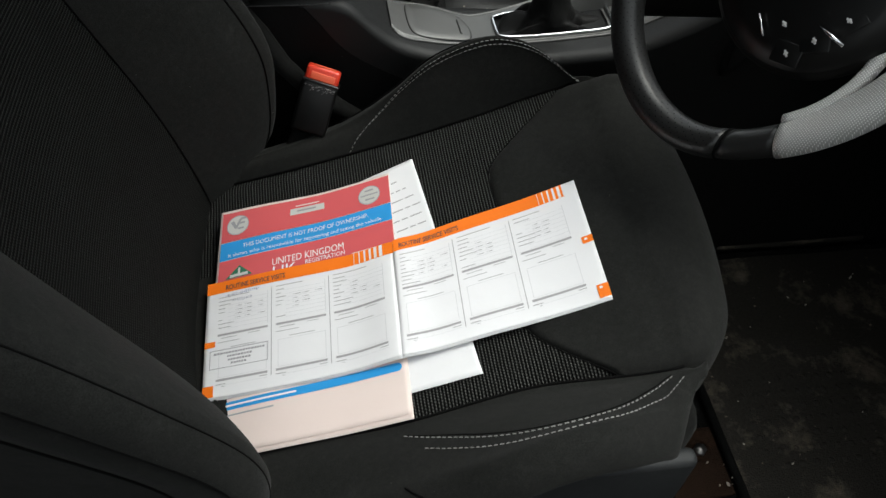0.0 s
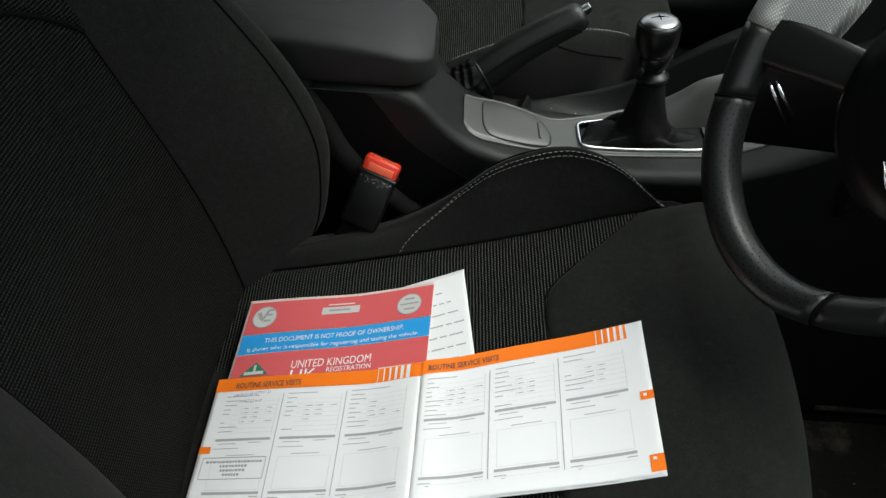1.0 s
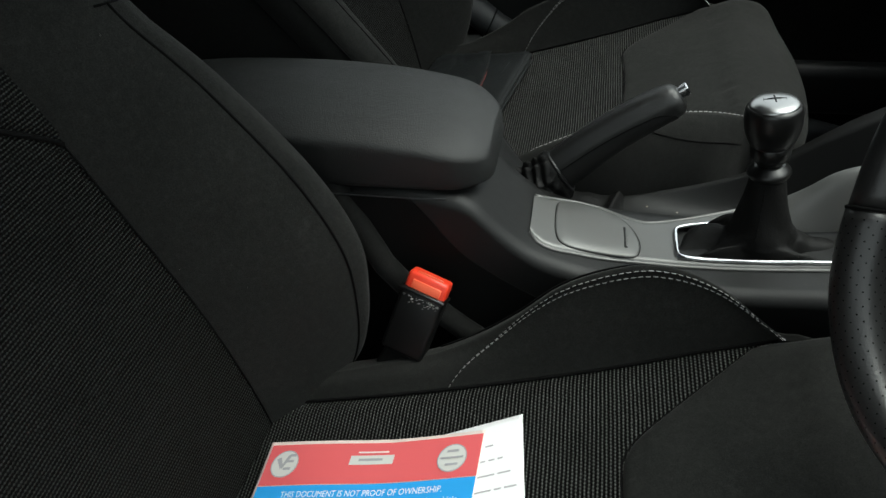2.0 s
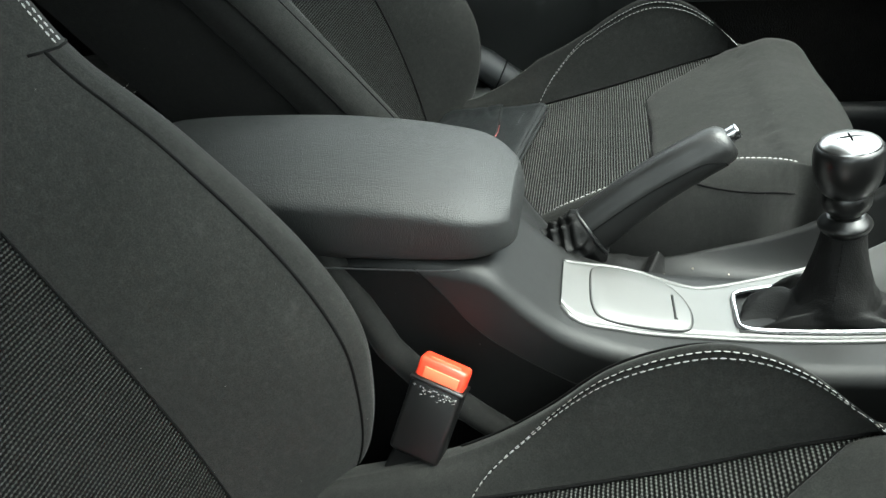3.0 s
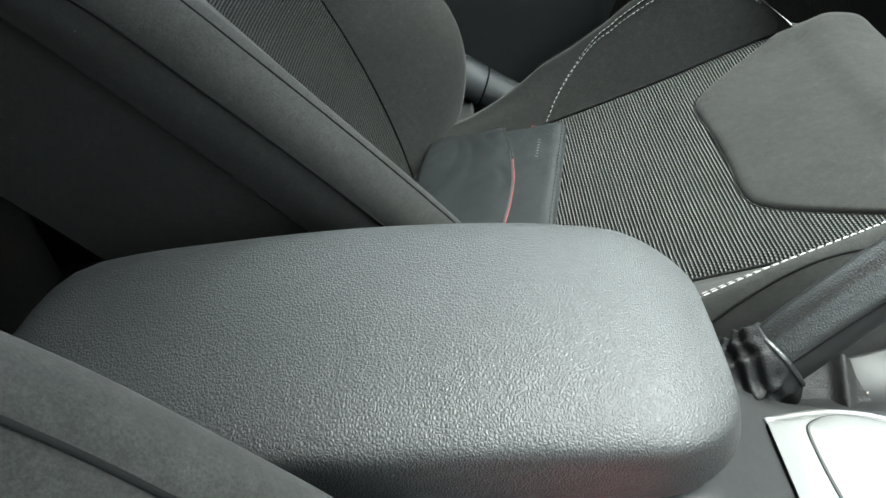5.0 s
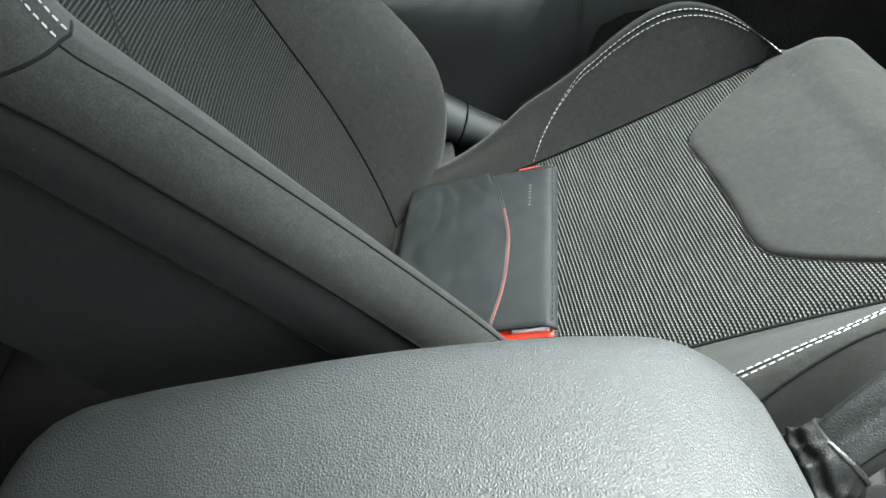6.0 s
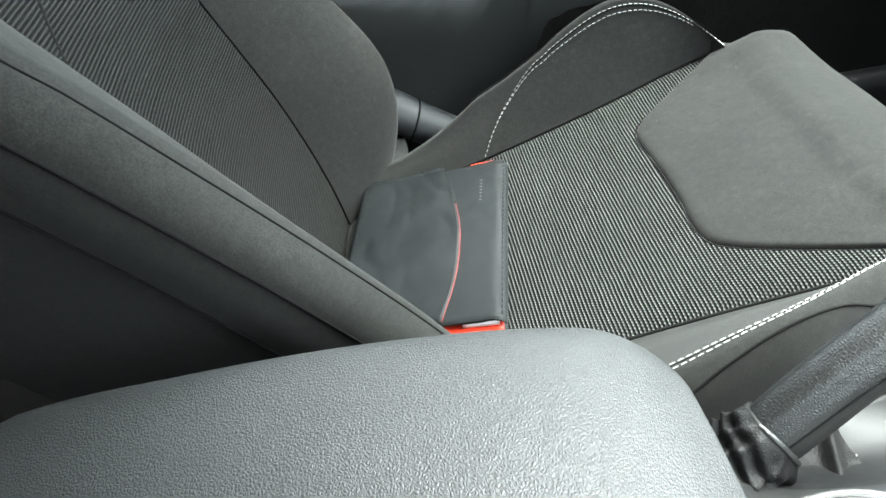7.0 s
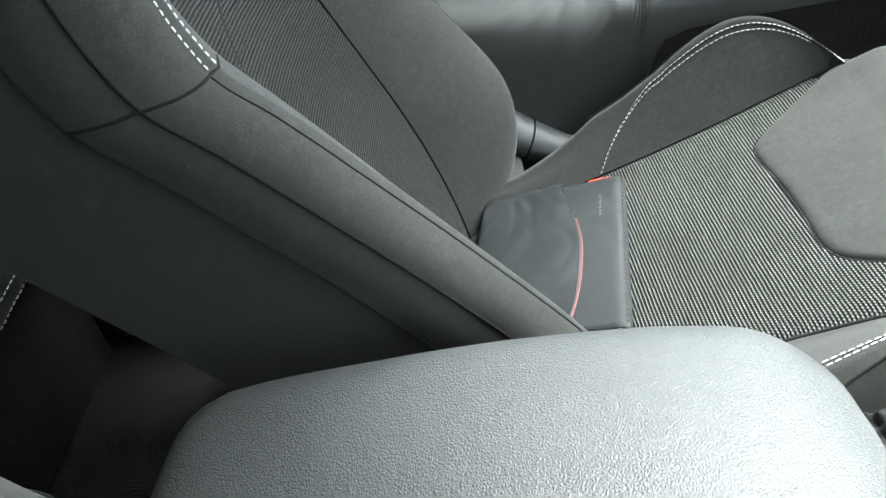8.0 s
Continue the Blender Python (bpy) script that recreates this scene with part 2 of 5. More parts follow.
def sheet(fn, us, vs, closed=False, caps=False):
    """A grid of faces through fn(u, v); closed joins the last v to the first."""
    bm = bmesh.new()
    rows = [[bm.verts.new(fn(u, v)) for v in vs] for u in us]
    n = len(vs)
    for a, b in zip(rows, rows[1:]):
        for k in range(n if closed else n - 1):
            bm.faces.new((a[k], a[(k + 1) % n], b[(k + 1) % n], b[k]))
    if caps and closed:
        bm.faces.new(rows[0][::-1])
        bm.faces.new(rows[-1])
    return bm


def steps(a, b, n):
    return [a + (b - a) * k / n for k in range(n + 1)]


def box(size, at=(0, 0, 0), bevel=0.0, segs=3, turn=None, taper=None):
    bm = bmesh.new()
    bmesh.ops.create_cube(bm, size=1)
    for v in bm.verts:
        v.co = Vector((v.co.x * size[0], v.co.y * size[1], v.co.z * size[2]))
        if taper and v.co.z > 0:
            v.co.x *= taper[0]
            v.co.y *= taper[1]
    if bevel:
        bmesh.ops.bevel(bm, geom=list(bm.edges), offset=bevel, segments=segs, profile=0.5, affect="EDGES")
    m = Matrix.Translation(at) @ (turn.to_4x4() if turn else Matrix.Identity(4))
    bmesh.ops.transform(bm, matrix=m, verts=bm.verts)
    return bm


def merge(*bms):
    out = bmesh.new()
    for b in bms:
        me = bpy.data.meshes.new("tmp")
        b.to_mesh(me)
        b.free()
        out.from_mesh(me)
        bpy.data.meshes.remove(me)
    return out


def tube(points, radius, sides=10, closed=False, caps=True):
    """A round rod along points; radius may be a function of 0..1."""
    pts = [Vector(p) for p in points]
    n = len(pts)
    bm, rings, up = bmesh.new(), [], None
    for i, p in enumerate(pts):
        a, b = (pts[i - 1] if i or closed else pts[0]), (pts[(i + 1) % n] if i < n - 1 or closed else pts[-1])
        d = (b - a).normalized()
        if up is None:
            up = d.orthogonal().normalized()
        up = (up - d * up.dot(d)).normalized()
        side = d.cross(up)
        r = radius(i / max(n - 1, 1)) if callable(radius) else radius
        rings.append([bm.verts.new(p + (up * math.cos(k * 2 * math.pi / sides) + side * math.sin(k * 2 * math.pi / sides)) * r) for k in range(sides)])
    pairs = list(zip(rings, rings[1:])) + ([(rings[-1], rings[0])] if closed else [])
    for a, b in pairs:
        for k in range(sides):
            bm.faces.new((a[k], a[(k + 1) % sides], b[(k + 1) % sides], b[k]))
    if caps and not closed:
        bm.faces.new(rings[0][::-1])
        bm.faces.new(rings[-1])
    return bm


def stitches(points, normals, length=0.004, gap=0.0019, width=0.0008):
    """Separate thread stitches laid along a line, each a small rounded bar."""
    bm = bmesh.new()
    pts, left = [Vector(p) for p in points], 0.0
    run = [0.0]
    for a, b in zip(pts, pts[1:]):
        run.append(run[-1] + (b - a).length)

    def at(s):
        i = min(max(int(np.searchsorted(run, s)) - 1, 0), len(pts) - 2)
        t = (s - run[i]) / max(run[i + 1] - run[i], 1e-9)
        return pts[i].lerp(pts[i + 1], t), Vector(normals[i]).lerp(Vector(normals[i + 1]), t).normalized()

    s = 0.0
    while s + length < run[-1]:
        (a, n), (b, _) = at(s), at(s + length)
        d = (b - a).normalized()
        side = d.cross(n).normalized() * width / 2
        skew = side * random.uniform(-0.5, 0.5)
        vs = []
        for p, lift, w in ((a, 0.0, 0.6), (a.lerp(b, 0.25), 1.0, 1.0), (a.lerp(b, 0.75), 1.0, 1.0), (b, 0.0, 0.6)):
            q = p + skew * (1 if p is a else -1)
            vs.append([bm.verts.new(q + side * w - n * 0.0006), bm.verts.new(q + n * (lift * width * 0.55)), bm.verts.new(q - side * w - n * 0.0006)])
        for r0, r1 in zip(vs, vs[1:]):
            bm.faces.new((r0[0], r0[1], r1[1], r1[0]))
            bm.faces.new((r0[1], r0[2], r1[2], r1[1]))
        s += length + gap
    return bm


def surface_line(fn, path, lift):
    """Points and normals of a line (u, v pairs) on the surface fn."""
    pts, nor = [], []
    for u, v in path:
        p = Vector(fn(u, v))
        du = Vector(fn(u + 1e-3, v)) - p
        dv = Vector(fn(u, v + 1e-2)) - p
        n = du.cross(dv).normalized()
        if n.z < 0 and abs(n.z) > 0.05:
            n = -n
        pts.append(p + n * lift)
        nor.append(n)
    return pts, nor

# ---- the car's shell ----
def slab(name, size, at, material, label, bevel=0.01):
    ob = part(name, box(size, bevel=bevel), material)
    ob.location = at
    return tagged(ob, label, kind="structure")


tagged(part("ground", sheet(lambda u, v: (u, v, -0.36), steps(-400, 400, 8), steps(-400, 400, 8)), GROUND), "grey asphalt ground outside the car", kind="structure")
slab("floor", (2.9, 1.62, 0.03), (-0.05, 0.39, -0.017), CARPET, "black carpeted car floor")
# Added wall, out of view, that limits the sky light from the driver's side.
slab("wall_light_blocker", (9.0, 0.2, 1.5), (0.0, -1.9, 0.39), WALL_OUT, "unseen rendered wall, added beside the car to block side light")
# Unseen roof; its front edge is placed to shade the backrests.
slab("ceiling", (1.79, 1.64, 0.04), (-0.705, 0.39, 1.2), HEADLINER, "pale grey fabric roof lining")
slab("wall_rear", (0.04, 1.6, 1.2), (-1.6, 0.39, 0.58), CLOTH_SHADED, "dark boot wall behind the rear bench")
# Unseen rear sides, built full height without windows to keep daylight out.
slab("wall_rear_side", (1.1, 0.05, 1.2), (-1.05, -0.43, 0.58), DOOR_SKIN, "rear side panel, closed over the window to darken the rear")
slab("wall_rear_far_side", (0.95, 0.05, 1.2), (-1.12, 1.22, 0.58), DOOR_SKIN, "rear side panel, closed over the window to darken the rear")
slab("pillar_near", (0.16, 0.06, 1.2), (-0.42, -0.43, 0.58), DOOR_SKIN, "dark plastic door pillar")
slab("pillar_far", (0.16, 0.06, 1.2), (-0.55, 1.21, 0.58), DOOR_SKIN, "dark plastic door pillar")
slab("sill_near", (1.25, 0.1, 0.1), (0.3, -0.42, 0.03), PLASTIC, "dark plastic door sill")
slab("bulkhead", (0.04, 1.62, 0.75), (1.32, 0.39, 0.36), CARPET, "black carpeted bulkhead of the footwell")

# Kick panel and open door are out of view, added to darken the footwell.
slab("wall_front_side", (0.6, 0.05, 0.86), (1.04, -0.44, 0.4), DOOR_SKIN, "unseen dark kick panel, added to keep daylight off the footwell")
near_door = slab("door_2", (0.06, 1.0, 0.78), (0.86, -0.93, 0.37), DOOR_SKIN, "unseen dark driver's door, standing open, added to block side light")
near_door.rotation_euler = (0, 0, radians(14))


def far_door():
    door = tagged(new("door_1"), "dark grey moulded passenger door panel, closed", kind="structure")
    rows = keyed((-0.02, 1.12), (0.2, 1.1), (0.36, 1.085), (0.42, 1.066), (0.445, 1.058), (0.47, 1.055), (0.485, 1.06), (0.497, 1.085), (0.515, 1.115), (0.62, 1.13), (0.72, 1.12), (0.76, 1.15))
    hem = keyed((-0.5, -0.02), (0.06, -0.02), (0.085, 0.1), (0.1, 0.34), (0.112, 0.4), (0.136, 0.424), (0.18, 0.431), (0.27, 0.431), (0.6, 0.424), (1.25, 0.43))

    def skin(u, q):
        """The armrest panel; ahead of the seat it ends over an open pocket."""
        low = hem(u)
        v = low + (0.75 - low) * max(0.0, q)
        rise = (0.03 + 0.35 * max(0.0, -u)) * max(0.0, -u + 0.1) if v > 0.44 else 0.0
        return (u, rows(v) + 0.03 * max(0.0, -q) / 0.02, v + rise)

    part("door_panel", sheet(skin, steps(-0.5, 0.06, 16) + steps(0.065, 0.15, 22) + steps(0.17, 1.25, 24), [-0.02, -0.008, -0.002, 0, 0.002, 0.008] + steps(0.02, 1, 70)), DOOR_SKIN, door)
    part("pocket_lining", sheet(lambda u, v: (u, 1.215 - 0.3 * max(0.0, 0.12 - u), v), steps(0.06, 1.25, 12), steps(-0.02, 0.44, 8)), CARPET, door, "black pocket lining under the door armrest")
    part("door_shell", box((1.75, 0.03, 0.8), (0.375, 1.26, 0.35), 0.01), PAINT, door)
    part("door_pocket", box((0.75, 0.05, 0.1), (0.52, 1.17, 0.16), 0.02), PLASTIC, door, "dark plastic door pocket")
    return door


far_door()
# grey trim along the far sill, and the flap at the passenger seat's rear
sill = tagged(new("sill_trim"), "smooth dark grey plastic sill trim beside the passenger seat", kind="structure")
part("trim_strip", tube([(-0.42, 1.1, 0.46), (-0.25, 1.09, 0.40), (-0.13, 1.078, 0.355), (-0.087, 1.075, 0.333), (-0.057, 1.075, 0.309), (-0.015, 1.073, 0.281), (0.2, 1.07, 0.2), (0.6, 1.07, 0.1)], 0.026, 18), PLASTIC_PALE, sill)
part("trim_joint", tube([(-0.062 + 0.012 * math.cos(a), 1.075 + 0.027 * math.sin(a), 0.312 + 0.025 * math.cos(a)) for a in steps(0, 2 * math.pi, 24)[:-1]], 0.0014, 6, True), BLACK, sill)
part("seat_rear_flap", box((0.06, 0.1, 0.02), (-0.106, 1.012, 0.288), 0.004), DOOR_SKIN, sill, "flat grey flap at the rear of the passenger seat")


def dash():
    d = tagged(new("dashboard"), "dark soft-touch dashboard above the footwells", "dashboard")
    prof = keyed((0, (0.74, 0.42)), (1, (0.66, 0.52)), (2, (0.63, 0.64)), (3, (0.66, 0.72)), (4, (0.78, 0.77)), (5, (1.0, 0.78)), (6, (1.3, 0.74)), (7, (1.3, 0.4)), (8, (0.9, 0.38)))
    part("dash_body", sheet(lambda v, s: (prof(s)[0] + 0.02 * math.cos(4 * v), v, prof(s)[1]), steps(-0.4, 1.2, 24), steps(0, 8, 48), True, True), PLASTIC, d)
    part("glovebox_lid", box((0.03, 0.42, 0.18), (0.665, 0.86, 0.55), 0.012, turn=Euler((0, -0.3, 0)).to_matrix()), PLASTIC, d)
    part("knee_panel", box((0.03, 0.55, 0.16), (0.68, 0.02, 0.5), 0.012, turn=Euler((0, 0.6, 0)).to_matrix()), PLASTIC, d)
    return d


dash()
stack = tagged(new("centre_stack"), "dark centre stack with chrome strips beside the wheel", "centre stack")
part("stack_body", sheet(lambda s, a: (0.52 + 0.34 * s + (0.02 * math.cos(a)), 0.375 + 0.115 * max(-1, min(1, 1.25 * math.cos(a))), 0.42 + 0.36 * s + 0.05 * max(-1, min(1, 1.25 * math.sin(a)))), steps(0, 1, 10), steps(0, 2 * math.pi, 32)[:-1], True, True), PLASTIC, stack)
for off in (0.0, 0.011):
    part("chrome_strip", tube([(0.3665 + 0.55 * off, 0.262, 0.546 + 0.2 * off), (0.385 + 0.65 * off, 0.262, 0.522 + 0.3 * off), (0.4035 + 0.8 * off, 0.262, 0.497 + 0.4 * off)], 0.0018, 8), CHROME, stack, "chrome strip")
part("stack_flank", sheet(lambda x, a: (x, 0.2745 + 0.011 * math.cos(a), 0.52 + 0.05 * (x - 0.35) + (0.05 + 0.1 * (x - 0.35)) * math.sin(a)), steps(0.335, 0.64, 16), steps(0, 2 * math.pi, 24)[:-1], True, True), GLOSS, stack)


# ---- seats ----
def seat(name, label, centre, sag, arches, crest, pad_shift=0.0, skew=0.0, reach=0.0, stitch_at=0.88, near_in=0.0, rear_lift=0.0, stitch_keys=None, lead=0.0, pad_edge=(0.11, 0.58), row_gap=0.085, near_line=None, wing_keys=None, far_keys=None, far_line=None):
    """A sports seat. sag: cross slope of the squab; arches and crest: height factor and half width of each side bolster (near, far)."""
    s = thing(name, label, "car seat", "front seats")
    s.location = (0, centre, 0)

    def zc(x, v):
        return 0.330 + 0.24 * (x - 0.04) + sag * v - 0.010 * (1 - min(1.0, abs(v) / 0.2) ** 6) * (1 if x < 0.3 else 0.5)

    half = keyed((-0.2, 0.172), (0.0, 0.178), (0.15, 0.19), (0.27, 0.205), (0.4, 0.21))

    def inset(x):
        """How far the near edge of the squab steps in towards its front."""
        t = min(1.0, max(0.0, x / (0.08 if near_line else 0.2)))
        return near_in * t * t * (3 - 2 * t)

    def centre_fn(x, w):
        v = w * (half(x) - (inset(x) if w < 0 else 0.0))
        groove = 0.006 * max(0, abs(w) - 0.93) / 0.07
        return (x, v, zc(x, v) - groove)

    part("seat_centre", sheet(centre_fn, steps(-0.2, 0.3, 50), steps(-1, 1, 40)), RIB_SEAT, s, "charcoal ribbed knit squab centre")

    # thigh pad with a rounded front
    prof = keyed((0.0, (0.165, 0.0)), (0.25, (0.22, 0.003)), (0.5, (0.285, 0.004)), (0.64, (0.325, -0.004)), (0.74, (0.35, -0.02)), (0.82, (0.362, -0.042)), (0.9, (0.356, -0.068)), (1.0, (0.33, -0.095)))

    def back_edge(v):
        a = abs(v)
        soft = math.sqrt((a - pad_edge[0]) ** 2 + 0.00025)
        return 0.166 + pad_edge[1] * (soft + a - pad_edge[0]) + 0.004 * math.cos(v * 25)

    def front_edge(v):
        a = abs(v - skew)
        return 0.360 + reach - 0.7 * a * a - 5.0 * max(0.0, a - 0.15) ** 2

    def nose_edge(a):
        """Plan of the near bolster's rounded front."""
        return (0.366 if stitch_keys else 0.392) - 0.7 * a * a - 5.0 * max(0.0, a - 0.15) ** 2

    def reach_out(x, sign):
        lo, hi = 0.0, 0.3
        for _ in range(24):
            mid = (lo + hi) / 2
            lo, hi = (mid, hi) if (nose_edge(mid) if sign < 0 else front_edge(mid + skew)) > x else (lo, mid)
        return lo

    def pad_fn(q, w):
        px, dz = prof(q)
        v = w * (0.212 - (near_in if w < 0 else 0.0))
        front = front_edge(v)
        xb = back_edge(v - pad_shift)
        x = xb + (px - 0.165) * (front - xb) / 0.197
        rim = min(q / 0.03, 1.0)
        rim = 0.0075 * math.sqrt(max(0.0, 1 - (1 - rim) ** 2)) - 0.003
        edge = max(0.0, (abs(w) - 0.9) / 0.1)
        return (x, v, zc(min(x, 0.33), v) + dz + rim - 0.03 * edge**2.2)

    qs = [0, 0.004, 0.01, 0.018, 0.03] + steps(0.05, 1, 30)
    part("thigh_pad", sheet(pad_fn, qs, steps(-1, 1, 48)), CLOTH, s, "plain charcoal cloth thigh pad")
    pts, _ = surface_line(pad_fn, [(0.001, w) for w in steps(-0.97, 0.97, 90)], 0.0006)
    part("pad_seam", tube(pts, 0.0013, 6), BLACK, s)

    crest_z = keyed((-0.2, 0.28), (-0.09, 0.302), (-0.02, 0.338), (0.04, 0.385), (0.11, 0.446), (0.173, 0.474), (0.24, 0.452), (0.293, 0.405), (0.322, 0.372))
    if near_line:
        rim_v, rim_z = keyed(*((x, v) for x, v, z in near_line)), keyed(*((x, z) for x, v, z in near_line))
    if far_line:
        far_v, far_z = keyed(*((x, v) for x, v, z in far_line)), keyed(*((x, z) for x, v, z in far_line))
    for sign, tall, k in ((-1, arches[0], crest[0]), (1, arches[1], crest[1])):
        def bolster(x, w, sign=sign, tall=tall, k=k):
            base = half(x) - (inset(x) if sign < 0 else 0.0)
            out = reach_out(x + 0.014, sign) + (skew if sign > 0 else 0.0)
            base = min(base, max(0.05, out - 0.02))
            z0 = zc(x, sign * base) - 0.004
            top = z0 + max(0.004, (crest_z(x - lead * (sign < 0)) - (0.330 + 0.24 * (x - lead * (sign < 0) - 0.04))) * tall) + (rear_lift * min(1.0, max(0.0, (0.09 - x) / 0.08)) if sign > 0 else 0.0)
            kk = k - 0.02 * min(1.0, max(0.0, (x - 0.2) / 0.11)) ** 2 - 0.012 * max(0.0, (0.1 - x) / 0.2)
            kk -= 0.6 * inset(x) * min(1.0, max(0.0, (x - 0.1) / 0.15)) if sign < 0 and stitch_keys else 0.0
            if near_line and sign < 0:
                kk, top = rim_v(x), max(z0 + 0.004, rim_z(x))
            if far_line and sign > 0:
                kk, top = far_v(x), max(z0 + 0.004, far_z(x))
            kk = min(kk, max(base + 0.002, out - 0.004))
            if x > 0.30:
                z0 -= 0.02 * min(1.0, (x - 0.30) / 0.03)
            if w <= 1:
                bulge = 0.012 * math.sin(math.pi * w)
                v = base + (kk - base) * w**0.85
                z = z0 + (top - z0) * w**1.25 + bulge * (1 - w) * 1.2
                if w > 0.9:
                    z -= 0.003 * ((w - 0.9) / 0.1) ** 2
            else:
                q = w - 1
                v = kk + 0.03 * math.sin(min(1.0, q * 1.6) * math.pi / 2) * (1.0 if x < 0.26 else max(0.0, 1 - (x - 0.26) / 0.05))
                z = top - 0.003 - (top - (min(0.35 - 0.6 * max(0.0, 0.15 - x), top - 0.058) if stitch_keys and sign < 0 else 0.245)) * q**1.7
                v -= 0.22 * max(0.0, q - 0.55) ** 2
            return (x, sign * v, z)

        tip = 0.309 if stitch_keys and sign < 0 else 0.305 + 0.7 * reach - (0.012 if sign < 0 else 0.0)

        def rounded(u, w, bolster=bolster, tip=tip, sign=sign):
            if u <= tip:
                return bolster(u, w)
            e = (u - tip) / 0.024
            k = math.sqrt(max(0.0, 1 - e * e))
            p, c = Vector(bolster(tip, w)), (Vector(bolster(tip, 0.5)) + Vector(bolster(tip, 2.0))) / 2
            c.y -= sign * 0.03
            q = c + (p - c) * k
            return (u, q.y, q.z)

        panel_w = keyed((-0.2, 2.0), (0.0, 1.5), (0.1, 1.14), (0.15, 1.09), (0.18, 1.14), (0.2, 1.22), (0.23, 1.285), (0.265, 1.31), (0.33, 1.42))
        side = part("seat_bolster", sheet(rounded, steps(-0.2, tip, 66) + [tip + 0.024 * e for e in (0.25, 0.5, 0.7, 0.85, 0.95, 1.0)], steps(0, 1, 18) + steps(1, 2, 20)[1:]), CLOTH, s, "plain charcoal cloth side bolster")
        if sign < 0 and not stitch_keys:
            # Same cloth as the bolster; the darker tone is painted shade.
            part("side_panel", sheet(lambda x, f: Vector(rounded(x, panel_w(x) + (2.0 - panel_w(x)) * f)) + Vector((0.0006, -0.0012, 0)), steps(-0.05, tip + 0.021, 46), steps(0, 1, 14)), CLOTH_SHADED, side, "charcoal cloth side panel, shade put into its colour")
        # twin rows of pale stitching that climb from the seam to the crest
        for off in (0.0, row_gap):
            line = []
            for x in steps(0.012, 0.297, 90):
                climb = min(1.0, max(0.0, (x - 0.012) / 0.075))
                w = stitch_at * (1 - (1 - climb) ** 2.0) - off * climb + 0.02
                line.append((x, (0.99 - 1.9 * off) * min(1.0, 0.3 + climb)) if near_line and sign < 0 else (x, w))
            if stitch_keys and sign < 0:
                row = keyed(*stitch_keys[1 if off else 0])
                span = [k[0] for k in stitch_keys[1 if off else 0]]
                line = [(x, row(x)) for x in steps(span[0], span[-1], 80)]
            pts, nor = surface_line(bolster, line, 0.0011)
            part("stitching", stitches(pts, nor, *((0.0042, 0.0018, 0.0006) if near_line and sign < 0 else (0.004, 0.0019, 0.0008))), THREAD, side, "pale double stitching")
            if off:
                line = [(x, w + (-0.06 if stitch_keys and sign < 0 else 0.045) * min(1, max(0, (x - 0.012) / 0.075))) for x, w in line]
                pts, _ = surface_line(bolster, line, -0.0002)
                part("seam", tube(pts, 0.0010, 6), BLACK, side)
        pts, _ = surface_line(rounded if near_line and sign < 0 else bolster, [(x, (1.85 + 0.2 * ((x - 0.2) / 0.2) ** 2) if stitch_keys and sign < 0 else (panel_w(x) if sign < 0 else 1.12 + 0.42 * (max(0.0, x - 0.12) / 0.17) ** 2)) for x in steps(0.0, tip + 0.021 if near_line and sign < 0 else 0.3, 48)], 0.0012)
        part("piping", tube(pts, 0.0009, 6), BLACK, side)
        if stitch_keys and sign < 0:
            pts, _ = surface_line(rounded, [(0.03 + 0.12 * f, 0.95 + 0.98 * f**0.8) for f in steps(0, 1, 30)], 0.0004)
            part("seam", tube(pts, 0.0009, 6), BLACK, side)
        base_line = [(x, 0.0) for x in steps(-0.19, 0.30, 40)]
        pts, _ = surface_line(bolster, base_line, 0.001)
        part("seam", tube(pts, 0.0016, 6), BLACK, side)
    part("seat_base", box((0.46 + reach, 0.40, 0.16), (0.09 + reach / 2, 0.0, 0.19), 0.03), CLOTH_SHADED, s)
    part("front_apron", sheet(lambda f, v: (front_edge(v) - 0.04 - 0.09 * f, v, 0.31 - 0.19 * f), steps(0, 1, 8), steps(-0.205, 0.205, 24)), CLOTH_SHADED, s, "dark cloth front apron")
    part("rear_squab", box((0.16, 0.40, 0.06), (-0.195, 0.0, 0.236), 0.02, turn=Euler((0, -0.24, 0)).to_matrix()), CLOTH, s, "grey cloth flap at the rear of the squab")
    for sgn in (-1, 1):
        high = bool(stitch_keys) and sgn < 0
        part("side_cover", box((0.32 if high else 0.54, 0.02, 0.25 if high else 0.19), (0.16 if high else 0.05, sgn * 0.242, 0.185 if high else 0.15), 0.008, taper=(0.96, 1)), PLASTIC_PALE, s, "blue-grey plastic seat side cover")
        rail = part("seat_rail", box((0.6, 0.035, 0.045), (0.12, sgn * 0.15, 0.028), 0.006), RUST, s, "rusty steel seat rail")
        part("rail_foot", box((0.085, 0.1, 0.006), (0.452, sgn * 0.13, 0.008), 0.002), RUST, rail)
        part("rail_bolt", tube([(0.465, sgn * 0.115, 0.011), (0.465, sgn * 0.115, 0.02)], 0.009, 6), STEEL, rail)
        part("bolt_washer", tube([(0.465, sgn * 0.115, 0.011), (0.465, sgn * 0.115, 0.0135)], 0.016, 20), RUST, rail)

    # backrest: crest and crease of the side bolsters, level by level
    C = keyed((0, (-0.185, 0.17)), (1, (-0.117, 0.275)), (2, (-0.088, 0.331)), (3, (-0.075, 0.395)), (4, (-0.086, 0.455)), (5, (-0.13, 0.527)), (6, (-0.188, 0.608)), (7, (-0.25, 0.675)), (8, (-0.28, 0.777)), (9, (-0.325, 0.88)))
    C_near = keyed(*wing_keys) if wing_keys else C
